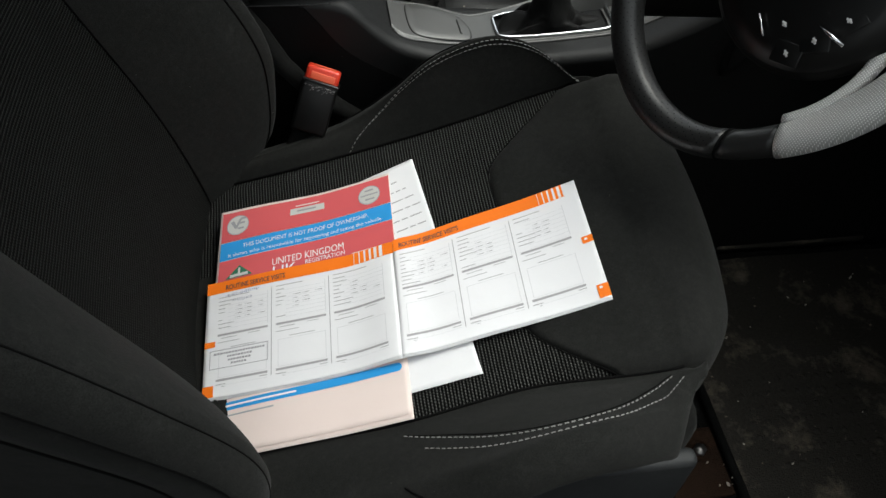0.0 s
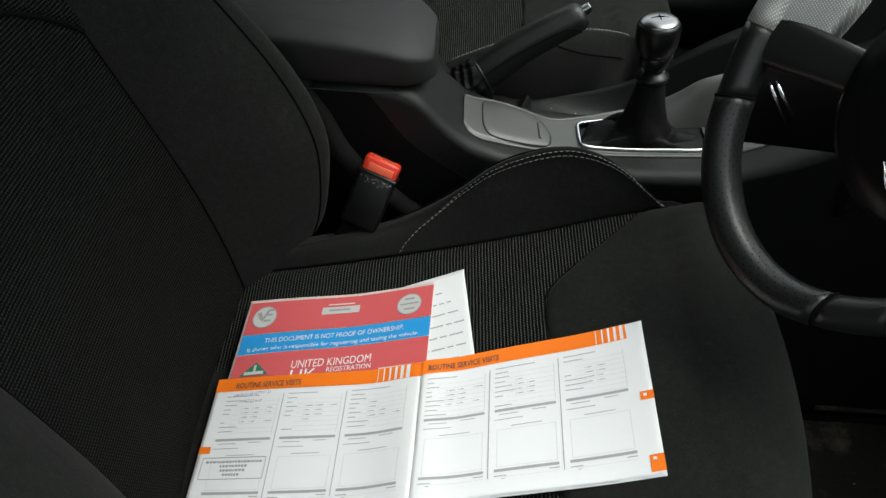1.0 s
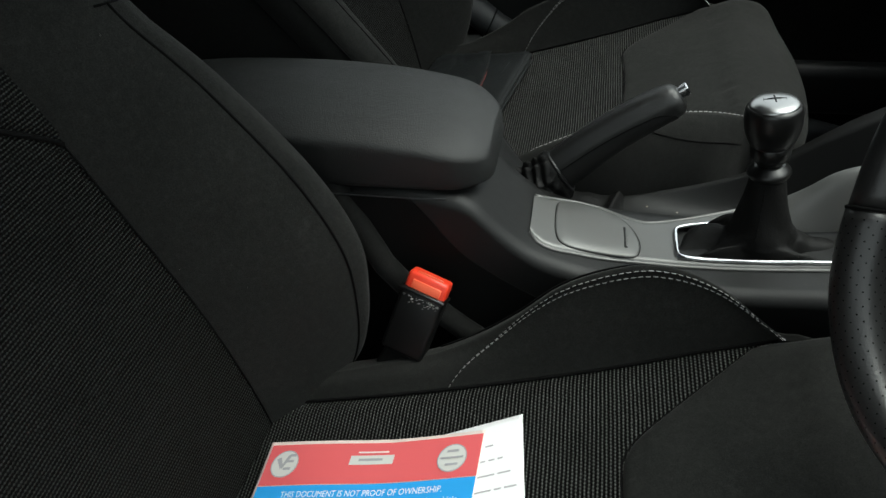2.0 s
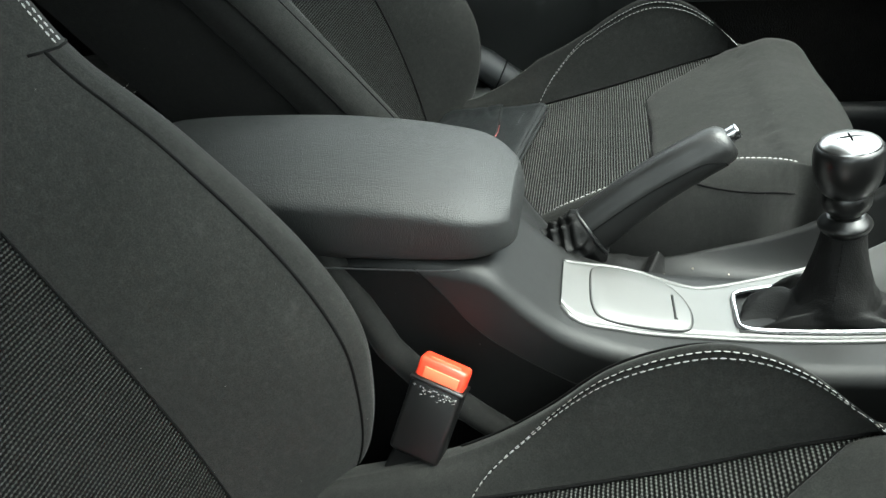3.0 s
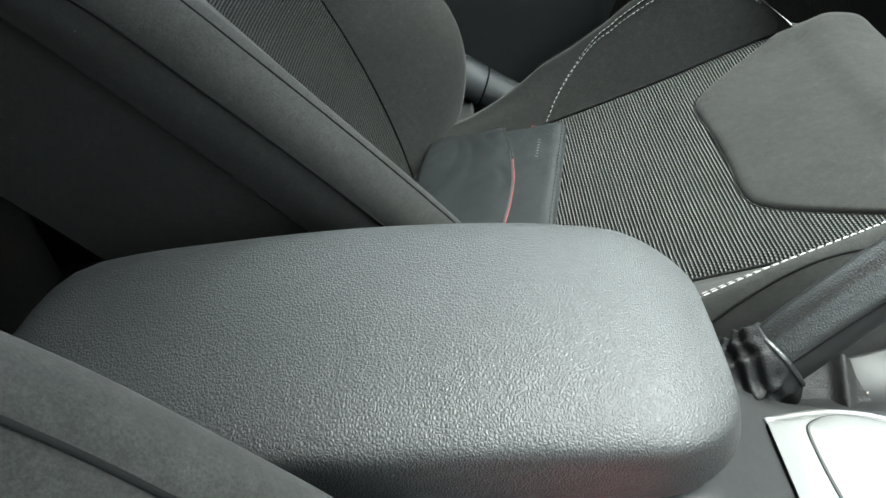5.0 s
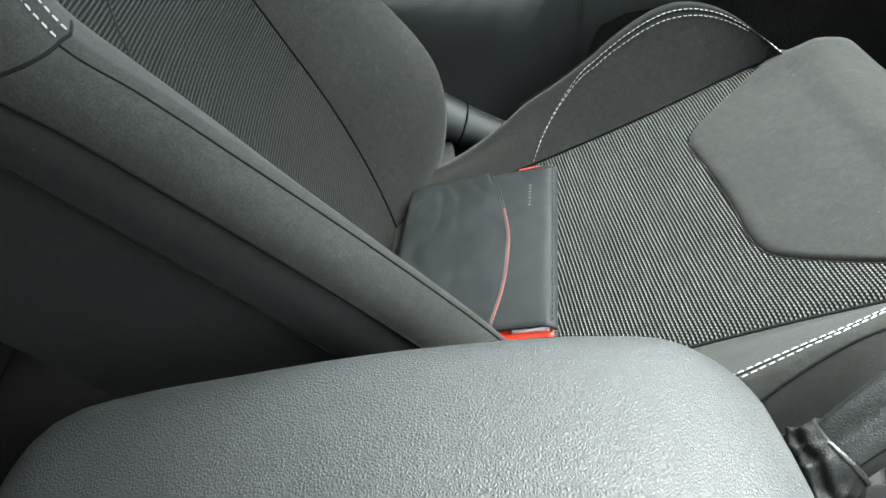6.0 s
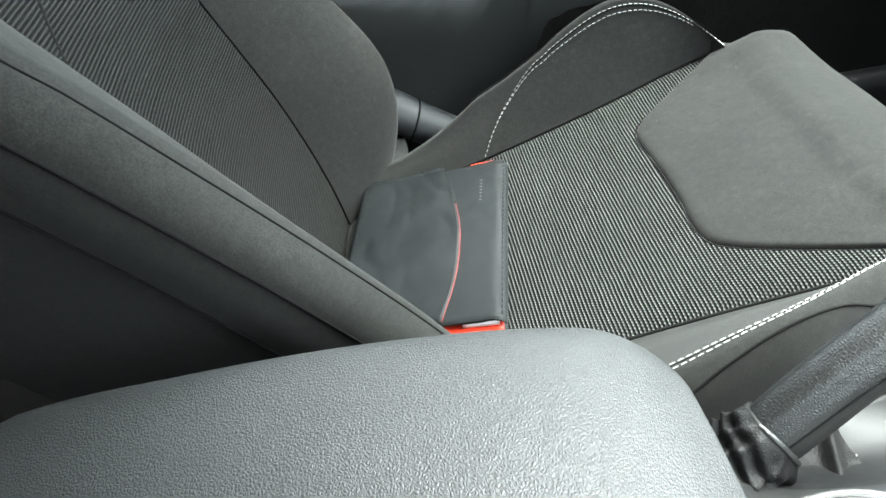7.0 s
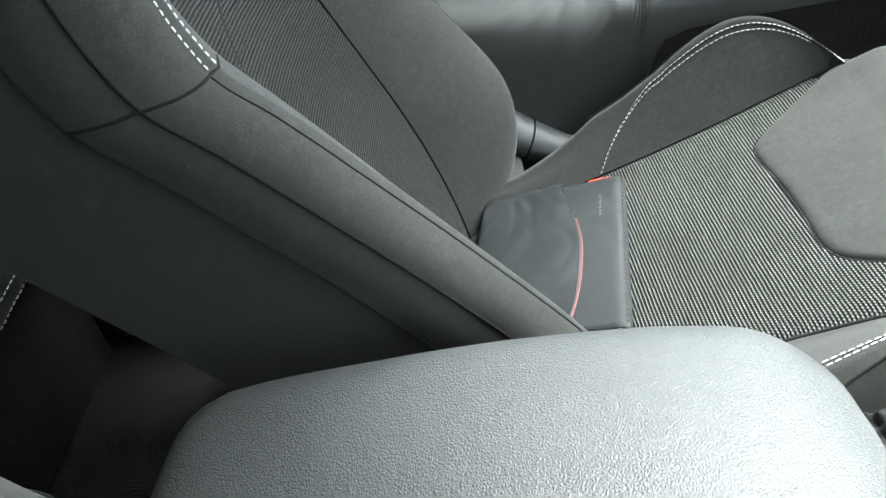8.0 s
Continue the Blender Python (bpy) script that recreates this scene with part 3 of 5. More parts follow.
    C_far = keyed(*far_keys) if far_keys else C
    K = keyed((0, (-0.15, 0.19)), (1, (-0.157, 0.27)), (2, (-0.167, 0.33)), (3, (-0.183, 0.395)), (4, (-0.203, 0.457)), (5, (-0.232, 0.53)), (6, (-0.264, 0.608)), (7, (-0.297, 0.68)), (8, (-0.34, 0.785)), (9, (-0.385, 0.89)))

    o1 = keyed((0, 0.022), (4, 0.025), (6, 0.037), (7, 0.041), (9, 0.043))
    o2 = keyed((0, 0.058), (4, 0.063), (6, 0.081), (7, 0.085), (9, 0.088))
    if wing_keys:
        o1 = keyed((0, 0.029), (4, 0.031), (6, 0.035), (7, 0.038), (9, 0.043))
        o2 = keyed((0, 0.077), (4, 0.078), (6, 0.08), (7, 0.082), (9, 0.088))

    def back_centre(h, w):
        x, z = K(h)
        v = w * 0.148
        dish = -0.012 * math.cos(w * math.pi / 2)
        g = -0.0008 * max(0, abs(w) - 0.93) / 0.07
        return (x + dish + g, v, z)

    seam_h = lambda w: 5.85 + 1.0 * (1 - w * w)
    part("backrest_centre", sheet(lambda q, w: back_centre(q * seam_h(w), w), steps(0, 1, 60), steps(-1, 1, 30)), RIB_BACK_SHADED, s, "charcoal ribbed knit backrest centre")
    part("backrest_upper", sheet(lambda q, w: (Vector(back_centre(seam_h(w) + (9 - seam_h(w)) * q, w)) + Vector((0.006 * min(1, q / 0.04), 0, 0))), [0, 0.01, 0.025, 0.04] + steps(0.06, 1, 36), steps(-1, 1, 30)), RIB_BACK_SHADED, s, "charcoal ribbed knit upper backrest")
    pts, _ = surface_line(back_centre, [(seam_h(w), w) for w in steps(-1, 1, 30)], 0.0)
    part("cross_seam", tube([p + Vector((0.002, 0, 0)) for p in pts], 0.0022, 6), BLACK, s)
    for sign, k in ((-1, crest[2]), (1, crest[3])):
        def wing(h, w, sign=sign, k=k):
            cx, cz = C_near(h) if sign < 0 else C_far(h)
            kx, kz = K(h)
            kk = k - 0.018 * max(0.0, (h - 6.5) / 2.5)
            if w <= 1:
                t = w
                v = 0.148 + (kk - 0.148) * t**0.9
                f = t**0.8
                x, z = kx + (cx - kx) * f, kz + (cz - kz) * f
                x += 0.010 * math.sin(math.pi * t) * min(1, (10 - h) / 4)
                if w > 0.92:
                    x -= 0.004 * ((w - 0.92) / 0.08) ** 2
            elif w <= 2:
                q = w - 1
                v = kk + 0.024 * math.sin(q * math.pi / 2)
                x, z = cx - 0.004 - (o1(h) - 0.004) * q**1.8, cz - 0.004 * q
            elif w <= 3:
                q = w - 2
                v = kk + 0.024 + 0.004 * math.sin(q * math.pi) - 0.004 * q
                x, z = cx - o1(h) - (o2(h) - o1(h)) * q, cz - 0.004 - 0.006 * q
            else:
                q = w - 3
                v = kk + 0.020 - 0.024 * q
                x, z = cx - o2(h) - (0.239 - o2(h)) * q, cz - 0.010 - 0.022 * q
            return (x, sign * v, z)

        hs = steps(0, 9, 90)
        wb = part("back_bolster", sheet(wing, hs, steps(0, 1, 18) + steps(1, 2, 12)[1:]), CLOTH, s, "plain charcoal cloth backrest bolster")
        part("side_band", sheet(lambda h, w: Vector(wing(h, w)) + Vector((0, -sign * 0.0015, 0)), hs, steps(2, 3, 8)), CLOTH_SHADED, wb)
        part("side_panel", sheet(lambda h, w: Vector(wing(h, w)) + Vector((0, -sign * 0.003, 0)), hs, steps(3, 4, 8)), CLOTH_SHADED, wb, "charcoal cloth backrest side panel, shade put into its colour")
        for w, r, h1 in ((2.0, 0.001, 9), (3.0, 0.0009, 9), (0.82, 0.0013, 7.02) if far_keys and sign > 0 else (1.08, 0.0008, 7.02)):
            pts = [Vector(wing(h, w)) for h in steps(0.5, h1, 80)]
            part("seam", tube(pts, r, 6), BLACK, wb)
        pts = [Vector(wing(7.02, w)) for w in steps(0.7, 3.0, 30)]
        part("seam", tube(pts, 0.001, 6), BLACK, wb)
        for w in (0.93, 1.04):
            pts = [Vector(wing(h, w)) + Vector((0.0012, 0, 0.0008)) for h in steps(7.05, 8.9, 50)]
            part("stitching", stitches(pts, [(0.75, sign * 0.2, 0.6)] * len(pts), 0.0032, 0.0016, 0.0007), THREAD, wb, "pale double stitching")
        pts = [Vector(wing(h, 0.0)) + Vector((0.0006, 0, 0.0004)) for h in steps(0.5, 9, 60)]
        part("seam", tube(pts, 0.0009, 6), BLACK, wb)
    kmin = min(crest[2], crest[3])

    def rear(h, w):
        cx, cz = C(h)
        return (cx - 0.232 - 0.03 * math.cos(w * math.pi / 2), w * (kmin - 0.003), cz - 0.03)

    part("back_panel", sheet(rear, steps(0, 9, 40), steps(-1, 1, 20)), CLOTH_SHADED, s, "dark cloth rear panel")
    cx, cz = C(9)
    part("backrest_top", tube([(cx - 0.11, v, cz - 0.01 + 0.02 * math.cos(v * 6)) for v in steps(-0.23, 0.23, 24)], 0.12, 24), CLOTH_SHADED, s)
    return s


seat("driver_seat", "charcoal cloth sports seat with ribbed centre and pale stitching", 0.03, 0.08, (0.72, 0.98), (0.262, 0.212, 0.262, 0.23), 0.0, 0.05, 0.041, 0.93, near_in=0.024, row_gap=0.055,
     stitch_keys=(((0.052, 0.45), (0.096, 0.69), (0.128, 0.83), (0.164, 0.92), (0.208, 0.88), (0.256, 0.65), (0.284, 0.46), (0.296, 0.32)),
                  ((0.036, 0.18), (0.072, 0.38), (0.1, 0.54), (0.132, 0.7), (0.156, 0.78), (0.18, 0.8), (0.204, 0.74), (0.24, 0.56), (0.264, 0.37), (0.284, 0.22))),
     far_keys=((0, (-0.185, 0.17)), (1, (-0.11, 0.275)), (2, (-0.078, 0.331)), (3, (-0.067, 0.395)), (4, (-0.07, 0.455)), (5, (-0.102, 0.527)), (6, (-0.163, 0.608)), (7, (-0.222, 0.675)), (8, (-0.262, 0.777)), (9, (-0.31, 0.88))),
     far_line=((-0.2, 0.19, 0.29), (-0.05, 0.2, 0.335), (0.0, 0.205, 0.352), (0.04, 0.208, 0.376), (0.073, 0.21, 0.404), (0.107, 0.21, 0.44), (0.143, 0.21, 0.462), (0.183, 0.21, 0.473), (0.209, 0.209, 0.469), (0.24, 0.208, 0.453), (0.274, 0.205, 0.424), (0.306, 0.2, 0.394), (0.33, 0.197, 0.364)))
seat("passenger_seat", "charcoal cloth passenger sports seat with ribbed centre, lint specks", 0.77, 0.0, (0.98, 1.03), (0.25, 0.207, 0.235, 0.212), 0.02, 0.04, 0.053, 0.9, rear_lift=0.03, lead=0.035, near_in=0.029, pad_edge=(0.105, 0.8), row_gap=0.06,
     near_line=((-0.2, 0.225, 0.29), (-0.05, 0.25, 0.34), (0.0, 0.256, 0.372), (0.05, 0.26, 0.4), (0.08, 0.262, 0.417), (0.11, 0.262, 0.432), (0.15, 0.258, 0.445), (0.18, 0.249, 0.448), (0.21, 0.238, 0.449), (0.26, 0.221, 0.443), (0.285, 0.212, 0.436), (0.31, 0.2, 0.424)),
     wing_keys=((0, (-0.16, 0.17)), (1, (-0.06, 0.275)), (2, (-0.032, 0.345)), (3, (-0.04, 0.405)), (4, (-0.071, 0.458)), (5, (-0.126, 0.532)), (6, (-0.187, 0.608)), (6.6, (-0.222, 0.65)), (7, (-0.249, 0.677)), (7.3, (-0.26, 0.7)), (8, (-0.28, 0.777)), (9, (-0.325, 0.88))))


def rear_bench():
    b = thing("rear_bench", "dark cloth rear bench seat with pale stitching", "bench seat")
    prof = keyed((0, (-0.81, 0.08)), (1, (-0.77, 0.2)), (2, (-0.77, 0.28)), (3, (-0.8, 0.32)), (4, (-0.86, 0.33)), (5, (-1.0, 0.31)), (6, (-1.2, 0.28)))
    part("bench_squab", sheet(lambda v, q: (prof(q)[0], v, prof(q)[1] + 0.012 * math.cos((v - 0.39) * 9)), steps(-0.35, 1.15, 30), steps(1.9, 6, 40)), CLOTH_SHADED, b)
    # Recessed black base, put in for the shade under the squab's front.
    part("bench_base", box((0.3, 1.5, 0.26), (-0.97, 0.4, 0.135), 0.01), CARPET, b, "bench base, blackened for the shade of the rear footwell")
    bp = keyed((0, (-1.12, 0.28)), (1, (-1.1, 0.36)), (2, (-1.16, 0.5)), (3, (-1.26, 0.75)), (4, (-1.3, 0.85)), (5, (-1.38, 0.86)))
    part("bench_back", sheet(lambda v, q: (bp(q)[0], v, bp(q)[1]), steps(-0.38, 1.17, 30), steps(0, 5, 30)), CLOTH_SHADED, b)
    for dz in (0.0, 0.018):
        pts = [(-0.767 - dz * 0.2, v, 0.275 + dz + 0.012 * math.cos((v - 0.39) * 9)) for v in steps(-0.33, 1.13, 60)]
        part("stitching", stitches(pts, [(1, 0, 0.3)] * len(pts), 0.007, 0.004, 0.002), THREAD, b, "pale stitching")
    return b


rear_bench()


# ---- centre console ----
def console():
    c = thing("centre_console", "dark grey plastic centre console with silver trim", "console")
    top = keyed((-0.5, 0.465), (-0.12, 0.474), (-0.01, 0.480), (0.02, 0.472), (0.045, 0.448), (0.075, 0.424), (0.12, 0.407), (0.2, 0.398), (0.32, 0.402), (0.375, 0.409), (0.43, 0.432), (0.5, 0.475), (0.6, 0.54))
    near = keyed((-0.5, 0.302), (0.0, 0.302), (0.1, 0.296), (0.25, 0.292), (0.45, 0.285), (0.6, 0.27))

    edge = keyed((0.0, 0.4), (0.1, 0.365), (0.14, 0.36), (0.178, 0.365), (0.214, 0.375), (0.258, 0.389), (0.29, 0.403), (0.387, 0.476), (0.6, 0.57))

    far = keyed((0.07, 0.386), (0.076, 0.3895), (0.107, 0.402), (0.138, 0.404), (0.166, 0.394), (0.185, 0.389), (0.205, 0.394), (0.235, 0.405), (0.275, 0.42), (0.3, 0.429), (0.4, 0.44), (0.48, 0.445))

    # cross-section from the near side over the top to the tray on the far side
    def body(x, q):
        t, n = top(x), near(x)
        brow = max(0.409, far(x) + 0.003)
        fore = max(0.0, min(1.0, (x - 0.0) / 0.08))
        if q < 1:
            return (x, n - 0.006 * (1 - q), (t - 0.013) * q)
        if q < 2:
            a = (q - 1) * math.pi / 2
            return (x, n + 0.016 * (1 - math.cos(a)), t - 0.013 + 0.013 * math.sin(a))
        if q < 3:
            return (x, n + 0.016 + (brow - n - 0.016) * (q - 2), t)
        if q < 4:
            f = q - 3
            deep = 0.038 * fore
            return (x, brow + (0.46 - brow) * f, t - deep * math.sin(f * math.pi / 2))
        if q < 5:
            f = q - 4
            z0 = t - 0.038 * fore
            return (x, 0.46 + 0.027 * f, z0 + (edge(x) - z0) * fore * f * f)
        f = q - 5
        return (x, 0.487 + 0.02 * f, (t + (edge(x) - t) * fore) * (1 - f))

    part("console_body", sheet(body, steps(-0.33, 0.6, 90) + steps(0.66, 1.26, 8), steps(0, 6, 66)), PLASTIC, c)
    # recess line of the lower side panel
    line = [(-0.036, 0.477), (-0.012, 0.447), (0.0, 0.43), (0.017, 0.412), (0.034, 0.4), (0.082, 0.373), (0.2, 0.33)]
    kz = keyed(*line)
    part("lower_panel", sheet(lambda x, f: (x, near(x) - 0.0012 - 0.006 * (1 - f), 0.02 + (kz(max(x, -0.036)) - 0.02) * f), steps(-0.3, 0.3, 60), steps(0, 1, 14)), PLASTIC_SHADED, c, "plastic lower side panel, darkened for the shade beside the seat")
    part("panel_gap", tube([(x, near(x) - 0.0006, kz(x) + 0.0004) for x in steps(-0.036, 0.2, 40)], 0.0006, 6), BLACK, c)
    part("upper_piping", tube([(x, 0.3012, 0.4768 + 2.5 * max(0.0, x + 0.03) ** 2) for x in steps(-0.3, 0.0, 34)], 0.0007, 6), PLASTIC_PALE, c)
    # sloping strip of soft trim beside the seat
    part("side_strip", tube([(-0.118, 0.318, 0.492), (-0.109, 0.315, 0.48), (-0.1, 0.308, 0.466), (-0.083, 0.3, 0.44), (-0.062, 0.291, 0.405), (-0.035, 0.29, 0.37), (0.01, 0.29, 0.33), (0.06, 0.29, 0.29)], 0.0115, 12), CLOTH_SHADED, c, "soft dark trim strip")

    # silver trim plate: one long piece with a hole for the gear lever
    z_of = lambda x: top(x) + 0.0035
    hole = (0.228, 0.365, 0.335, 0.398)

    def plate(y0, y1, x0, x1, nx, lo=True, hi=True):
        def f_(x, f):
            y = y0(x) + (y1(x) - y0(x)) * f
            drop = (max(0.0, 1 - (y - y0(x)) / 0.004) if lo else 0.0) + (max(0.0, 1 - (y1(x) - y) / 0.004) if hi else 0.0)
            return (x, y, z_of(x) - 0.003 * drop**2)
        return sheet(f_, steps(x0, x1, nx), [0, 0.01, 0.03, 0.06] + steps(0.1, 0.9, 12) + [0.94, 0.97, 0.99, 1.0])

    nl = keyed((0.07, 0.34), (0.074, 0.3305), (0.079, 0.3245), (0.085, 0.3212), (0.092, 0.3205), (0.12, 0.3242), (0.15, 0.3265), (0.22, 0.329), (0.3, 0.3302), (0.48, 0.33))
    rim_y = lambda x: 0.384 + 0.24 * (x - 0.215)
    hb = lambda x: 0.3335
    ha = lambda x: rim_y(x) - 0.001
    silver = part("silver_trim", merge(plate(nl, far, 0.074, 0.214, 24), plate(nl, hb, 0.214, 0.365, 20, True, False), plate(ha, far, 0.214, 0.365, 20, False, True), plate(nl, far, 0.365, 0.445, 16)), SILVER, c, "satin silver painted trim plate")
    part("trim_edge", tube([(x, nl(x) - 0.001, z_of(x) - 0.003) for x in steps(0.074, 0.445, 50)], 0.0022, 8), SILVER, silver)
    part("trim_edge", tube([(x, far(x) + 0.001, z_of(x) - 0.003) for x in steps(0.074, 0.445, 50)], 0.0022, 8), SILVER, silver)
    # the trim sweeps up towards the dashboard on the far side of the lever
    crest = keyed((0.27, 0.405), (0.3, 0.42), (0.334, 0.443), (0.352, 0.459), (0.373, 0.469), (0.4, 0.477), (0.45, 0.484))

    def upsweep(x, f):
        z0, z1 = z_of(x) - 0.001, crest(x)
        g = min(1.0, f / 0.9)
        roll = max(0.0, f - 0.9) / 0.1
        return (x, 0.384 + 0.024 * g + 0.01 * roll, z0 + (z1 - z0) * math.sin(g * math.pi / 2) ** 0.9 - 0.014 * roll)

    part("trim_upsweep", sheet(upsweep, steps(0.272, 0.45, 30), steps(0, 0.9, 12) + [0.92, 0.94, 0.96, 0.98, 1.0]), SILVER, silver, "satin silver panel rising to the dashboard")
    # ashtray lid: raised rounded panel with a slot
    raw = [(0.0985, 0.392), (0.113, 0.400), (0.13, 0.4015), (0.149, 0.3955), (0.164, 0.386), (0.172, 0.3745), (0.179, 0.357), (0.1795, 0.342), (0.177, 0.3325), (0.17, 0.329), (0.155, 0.3285), (0.133, 0.328), (0.112, 0.3265), (0.1015, 0.3305), (0.0975, 0.345), (0.0965, 0.365), (0.0965, 0.385)]
    raw = [tuple(raw[k][c] + (raw[(k + 1) % 17][c] - raw[k][c]) * j / 4 for c in (0, 1)) for k in range(17) for j in range(4)]
    for _ in range(2):
        raw = [tuple((raw[k - 1][c] + 2 * raw[k][c] + raw[(k + 1) % 68][c]) / 4 for c in (0, 1)) for k in range(68)]
    ring = [tuple((raw[k - 1][c] + 2 * raw[k][c] + raw[(k + 1) % len(raw)][c]) / 4 for c in (0, 1)) for k in range(len(raw))]
    lid = bmesh.new()
    loops = []
    for sc, dz in ((1.0, 0.0002), (0.988, 0.0013), (0.96, 0.0019), (0.6, 0.0023), (0.2, 0.0024)):
        loops.append([lid.verts.new((0.132 + (x - 0.132) * sc, 0.362 + (y - 0.362) * sc, z_of(0.132 + (x - 0.132) * sc) + dz)) for x, y in ring])
    for a, b in zip(loops, loops[1:]):
        for k in range(len(ring)):
            lid.faces.new((a[k], a[(k + 1) % len(ring)], b[(k + 1) % len(ring)], b[k]))
    lid.faces.new(loops[-1])
    lid_ob = part("ashtray_lid", lid, SILVER, c, "satin silver ashtray lid")
    part("lid_gap", tube([(x, y, z_of(x) + 0.0002) for x, y in ring], 0.0008, 6, True), PLASTIC, lid_ob)
    slot = part("lid_slot", box((0.0034, 0.032, 0.002), (0.1655, 0.357, z_of(0.165) + 0.0016), 0.0007, turn=Euler((0, 0, 0.03)).to_matrix()), PLASTIC, lid_ob)
    part("slot_ridge", box((0.0018, 0.03, 0.003), (0.166, 0.357, z_of(0.165) + 0.002), 0.0006, turn=Euler((0, 0, 0.03)).to_matrix()), SILVER, lid_ob)
    # chrome bezel round the gaiter, and the gaiter itself
    bez = []
    for a in steps(0, 2 * math.pi, 140)[:-1]:
        ca, sa = math.cos(a), math.sin(a)
        px, py = (math.copysign(abs(t) ** 0.22, t) for t in (ca, sa))
        x = 0.2925 + 0.0785 * px
        bez.append((x, 0.335 + (rim_y(x) - 0.335) * (py + 1) / 2, z_of(x) + 0.002))
    part("gaiter_bezel", tube(bez, 0.0022, 8, True), CHROME, c, "chrome gaiter bezel")
    part("gaiter_pit", box((0.15, 0.06, 0.02), (0.2925, 0.367, 0.384), 0.004), BLACK, c)
    return c


console()


def armrest():
    a = thing("armrest", "grained grey vinyl armrest lid on the console", "armrest")
    end = keyed((-0.305, 0.07), (-0.28, 0.0765), (-0.2, 0.080), (-0.1, 0.081), (-0.03, 0.0795), (0.005, 0.0765), (0.036, 0.068))
    rise = keyed((-0.305, 0.538), (-0.2, 0.5425), (-0.1, 0.540), (-0.03, 0.532), (0.0, 0.526), (0.02, 0.519), (0.036, 0.51))

    def skin(x, ang):
        hw, t = end(x), rise(x)
        lo = 0.4785
        mid, hh = (t + lo) / 2, (t - lo) / 2
        ca, sa = math.cos(ang), math.sin(ang)
        y = math.copysign(abs(ca) ** (0.27 if sa > 0 else 0.2), ca) * hw * (0.965 + 0.035 * max(-1.0, min(1.0, sa * 1.6)))
        z = math.copysign(abs(sa) ** (0.31 if sa > 0 else 0.22), sa) * hh
        crown = 0.0065 * (1 - (y / hw) ** 2) if sa > 0 else 0
        return (x, 0.3795 + y * (1.0 - 0.02 * (sa < 0)), mid + z + crown - (0.05 * (y + 0.02) if sa > 0 and y > -0.02 else 0.06 * (-0.02 - y) if sa > 0 else 0.0))

    xs = [-0.305, -0.303, -0.299, -0.292] + steps(-0.28, 0.0, 40) + [0.006, 0.012, 0.018, 0.024, 0.029, 0.033, 0.0355, 0.036]

    def closed(x, ang):
        p = Vector(skin(x, ang))
        c0 = Vector((x, 0.3795, 0.51))
        k = 1.0
        if x > 0.0:
            k = math.sqrt(max(0.0, 1 - (x / 0.0362) ** 2)) * 0.4 + 0.6
        if x < -0.28:
            k = math.sqrt(max(0.0, 1 - ((-0.28 - x) / 0.0252) ** 2)) * 0.3 + 0.7
        q = c0 + (p - c0) * k if k < 1 else p.copy()
        if p.z < c0.z:
            q.z = p.z + (q.z - p.z) * 0.3
        q.x += 0.16 * (0.505 - q.z) * min(1.0, max(0.0, (x + 0.05) / 0.09)) ** 1.5
        return q

    lid = part("lid", sheet(closed, xs, steps(0, 2 * math.pi, 72)[:-1], True, True), VINYL, a)
    part("base", box((0.28, 0.13, 0.02), (-0.15, 0.38, 0.472), 0.004), PLASTIC, a)
    return a


armrest()


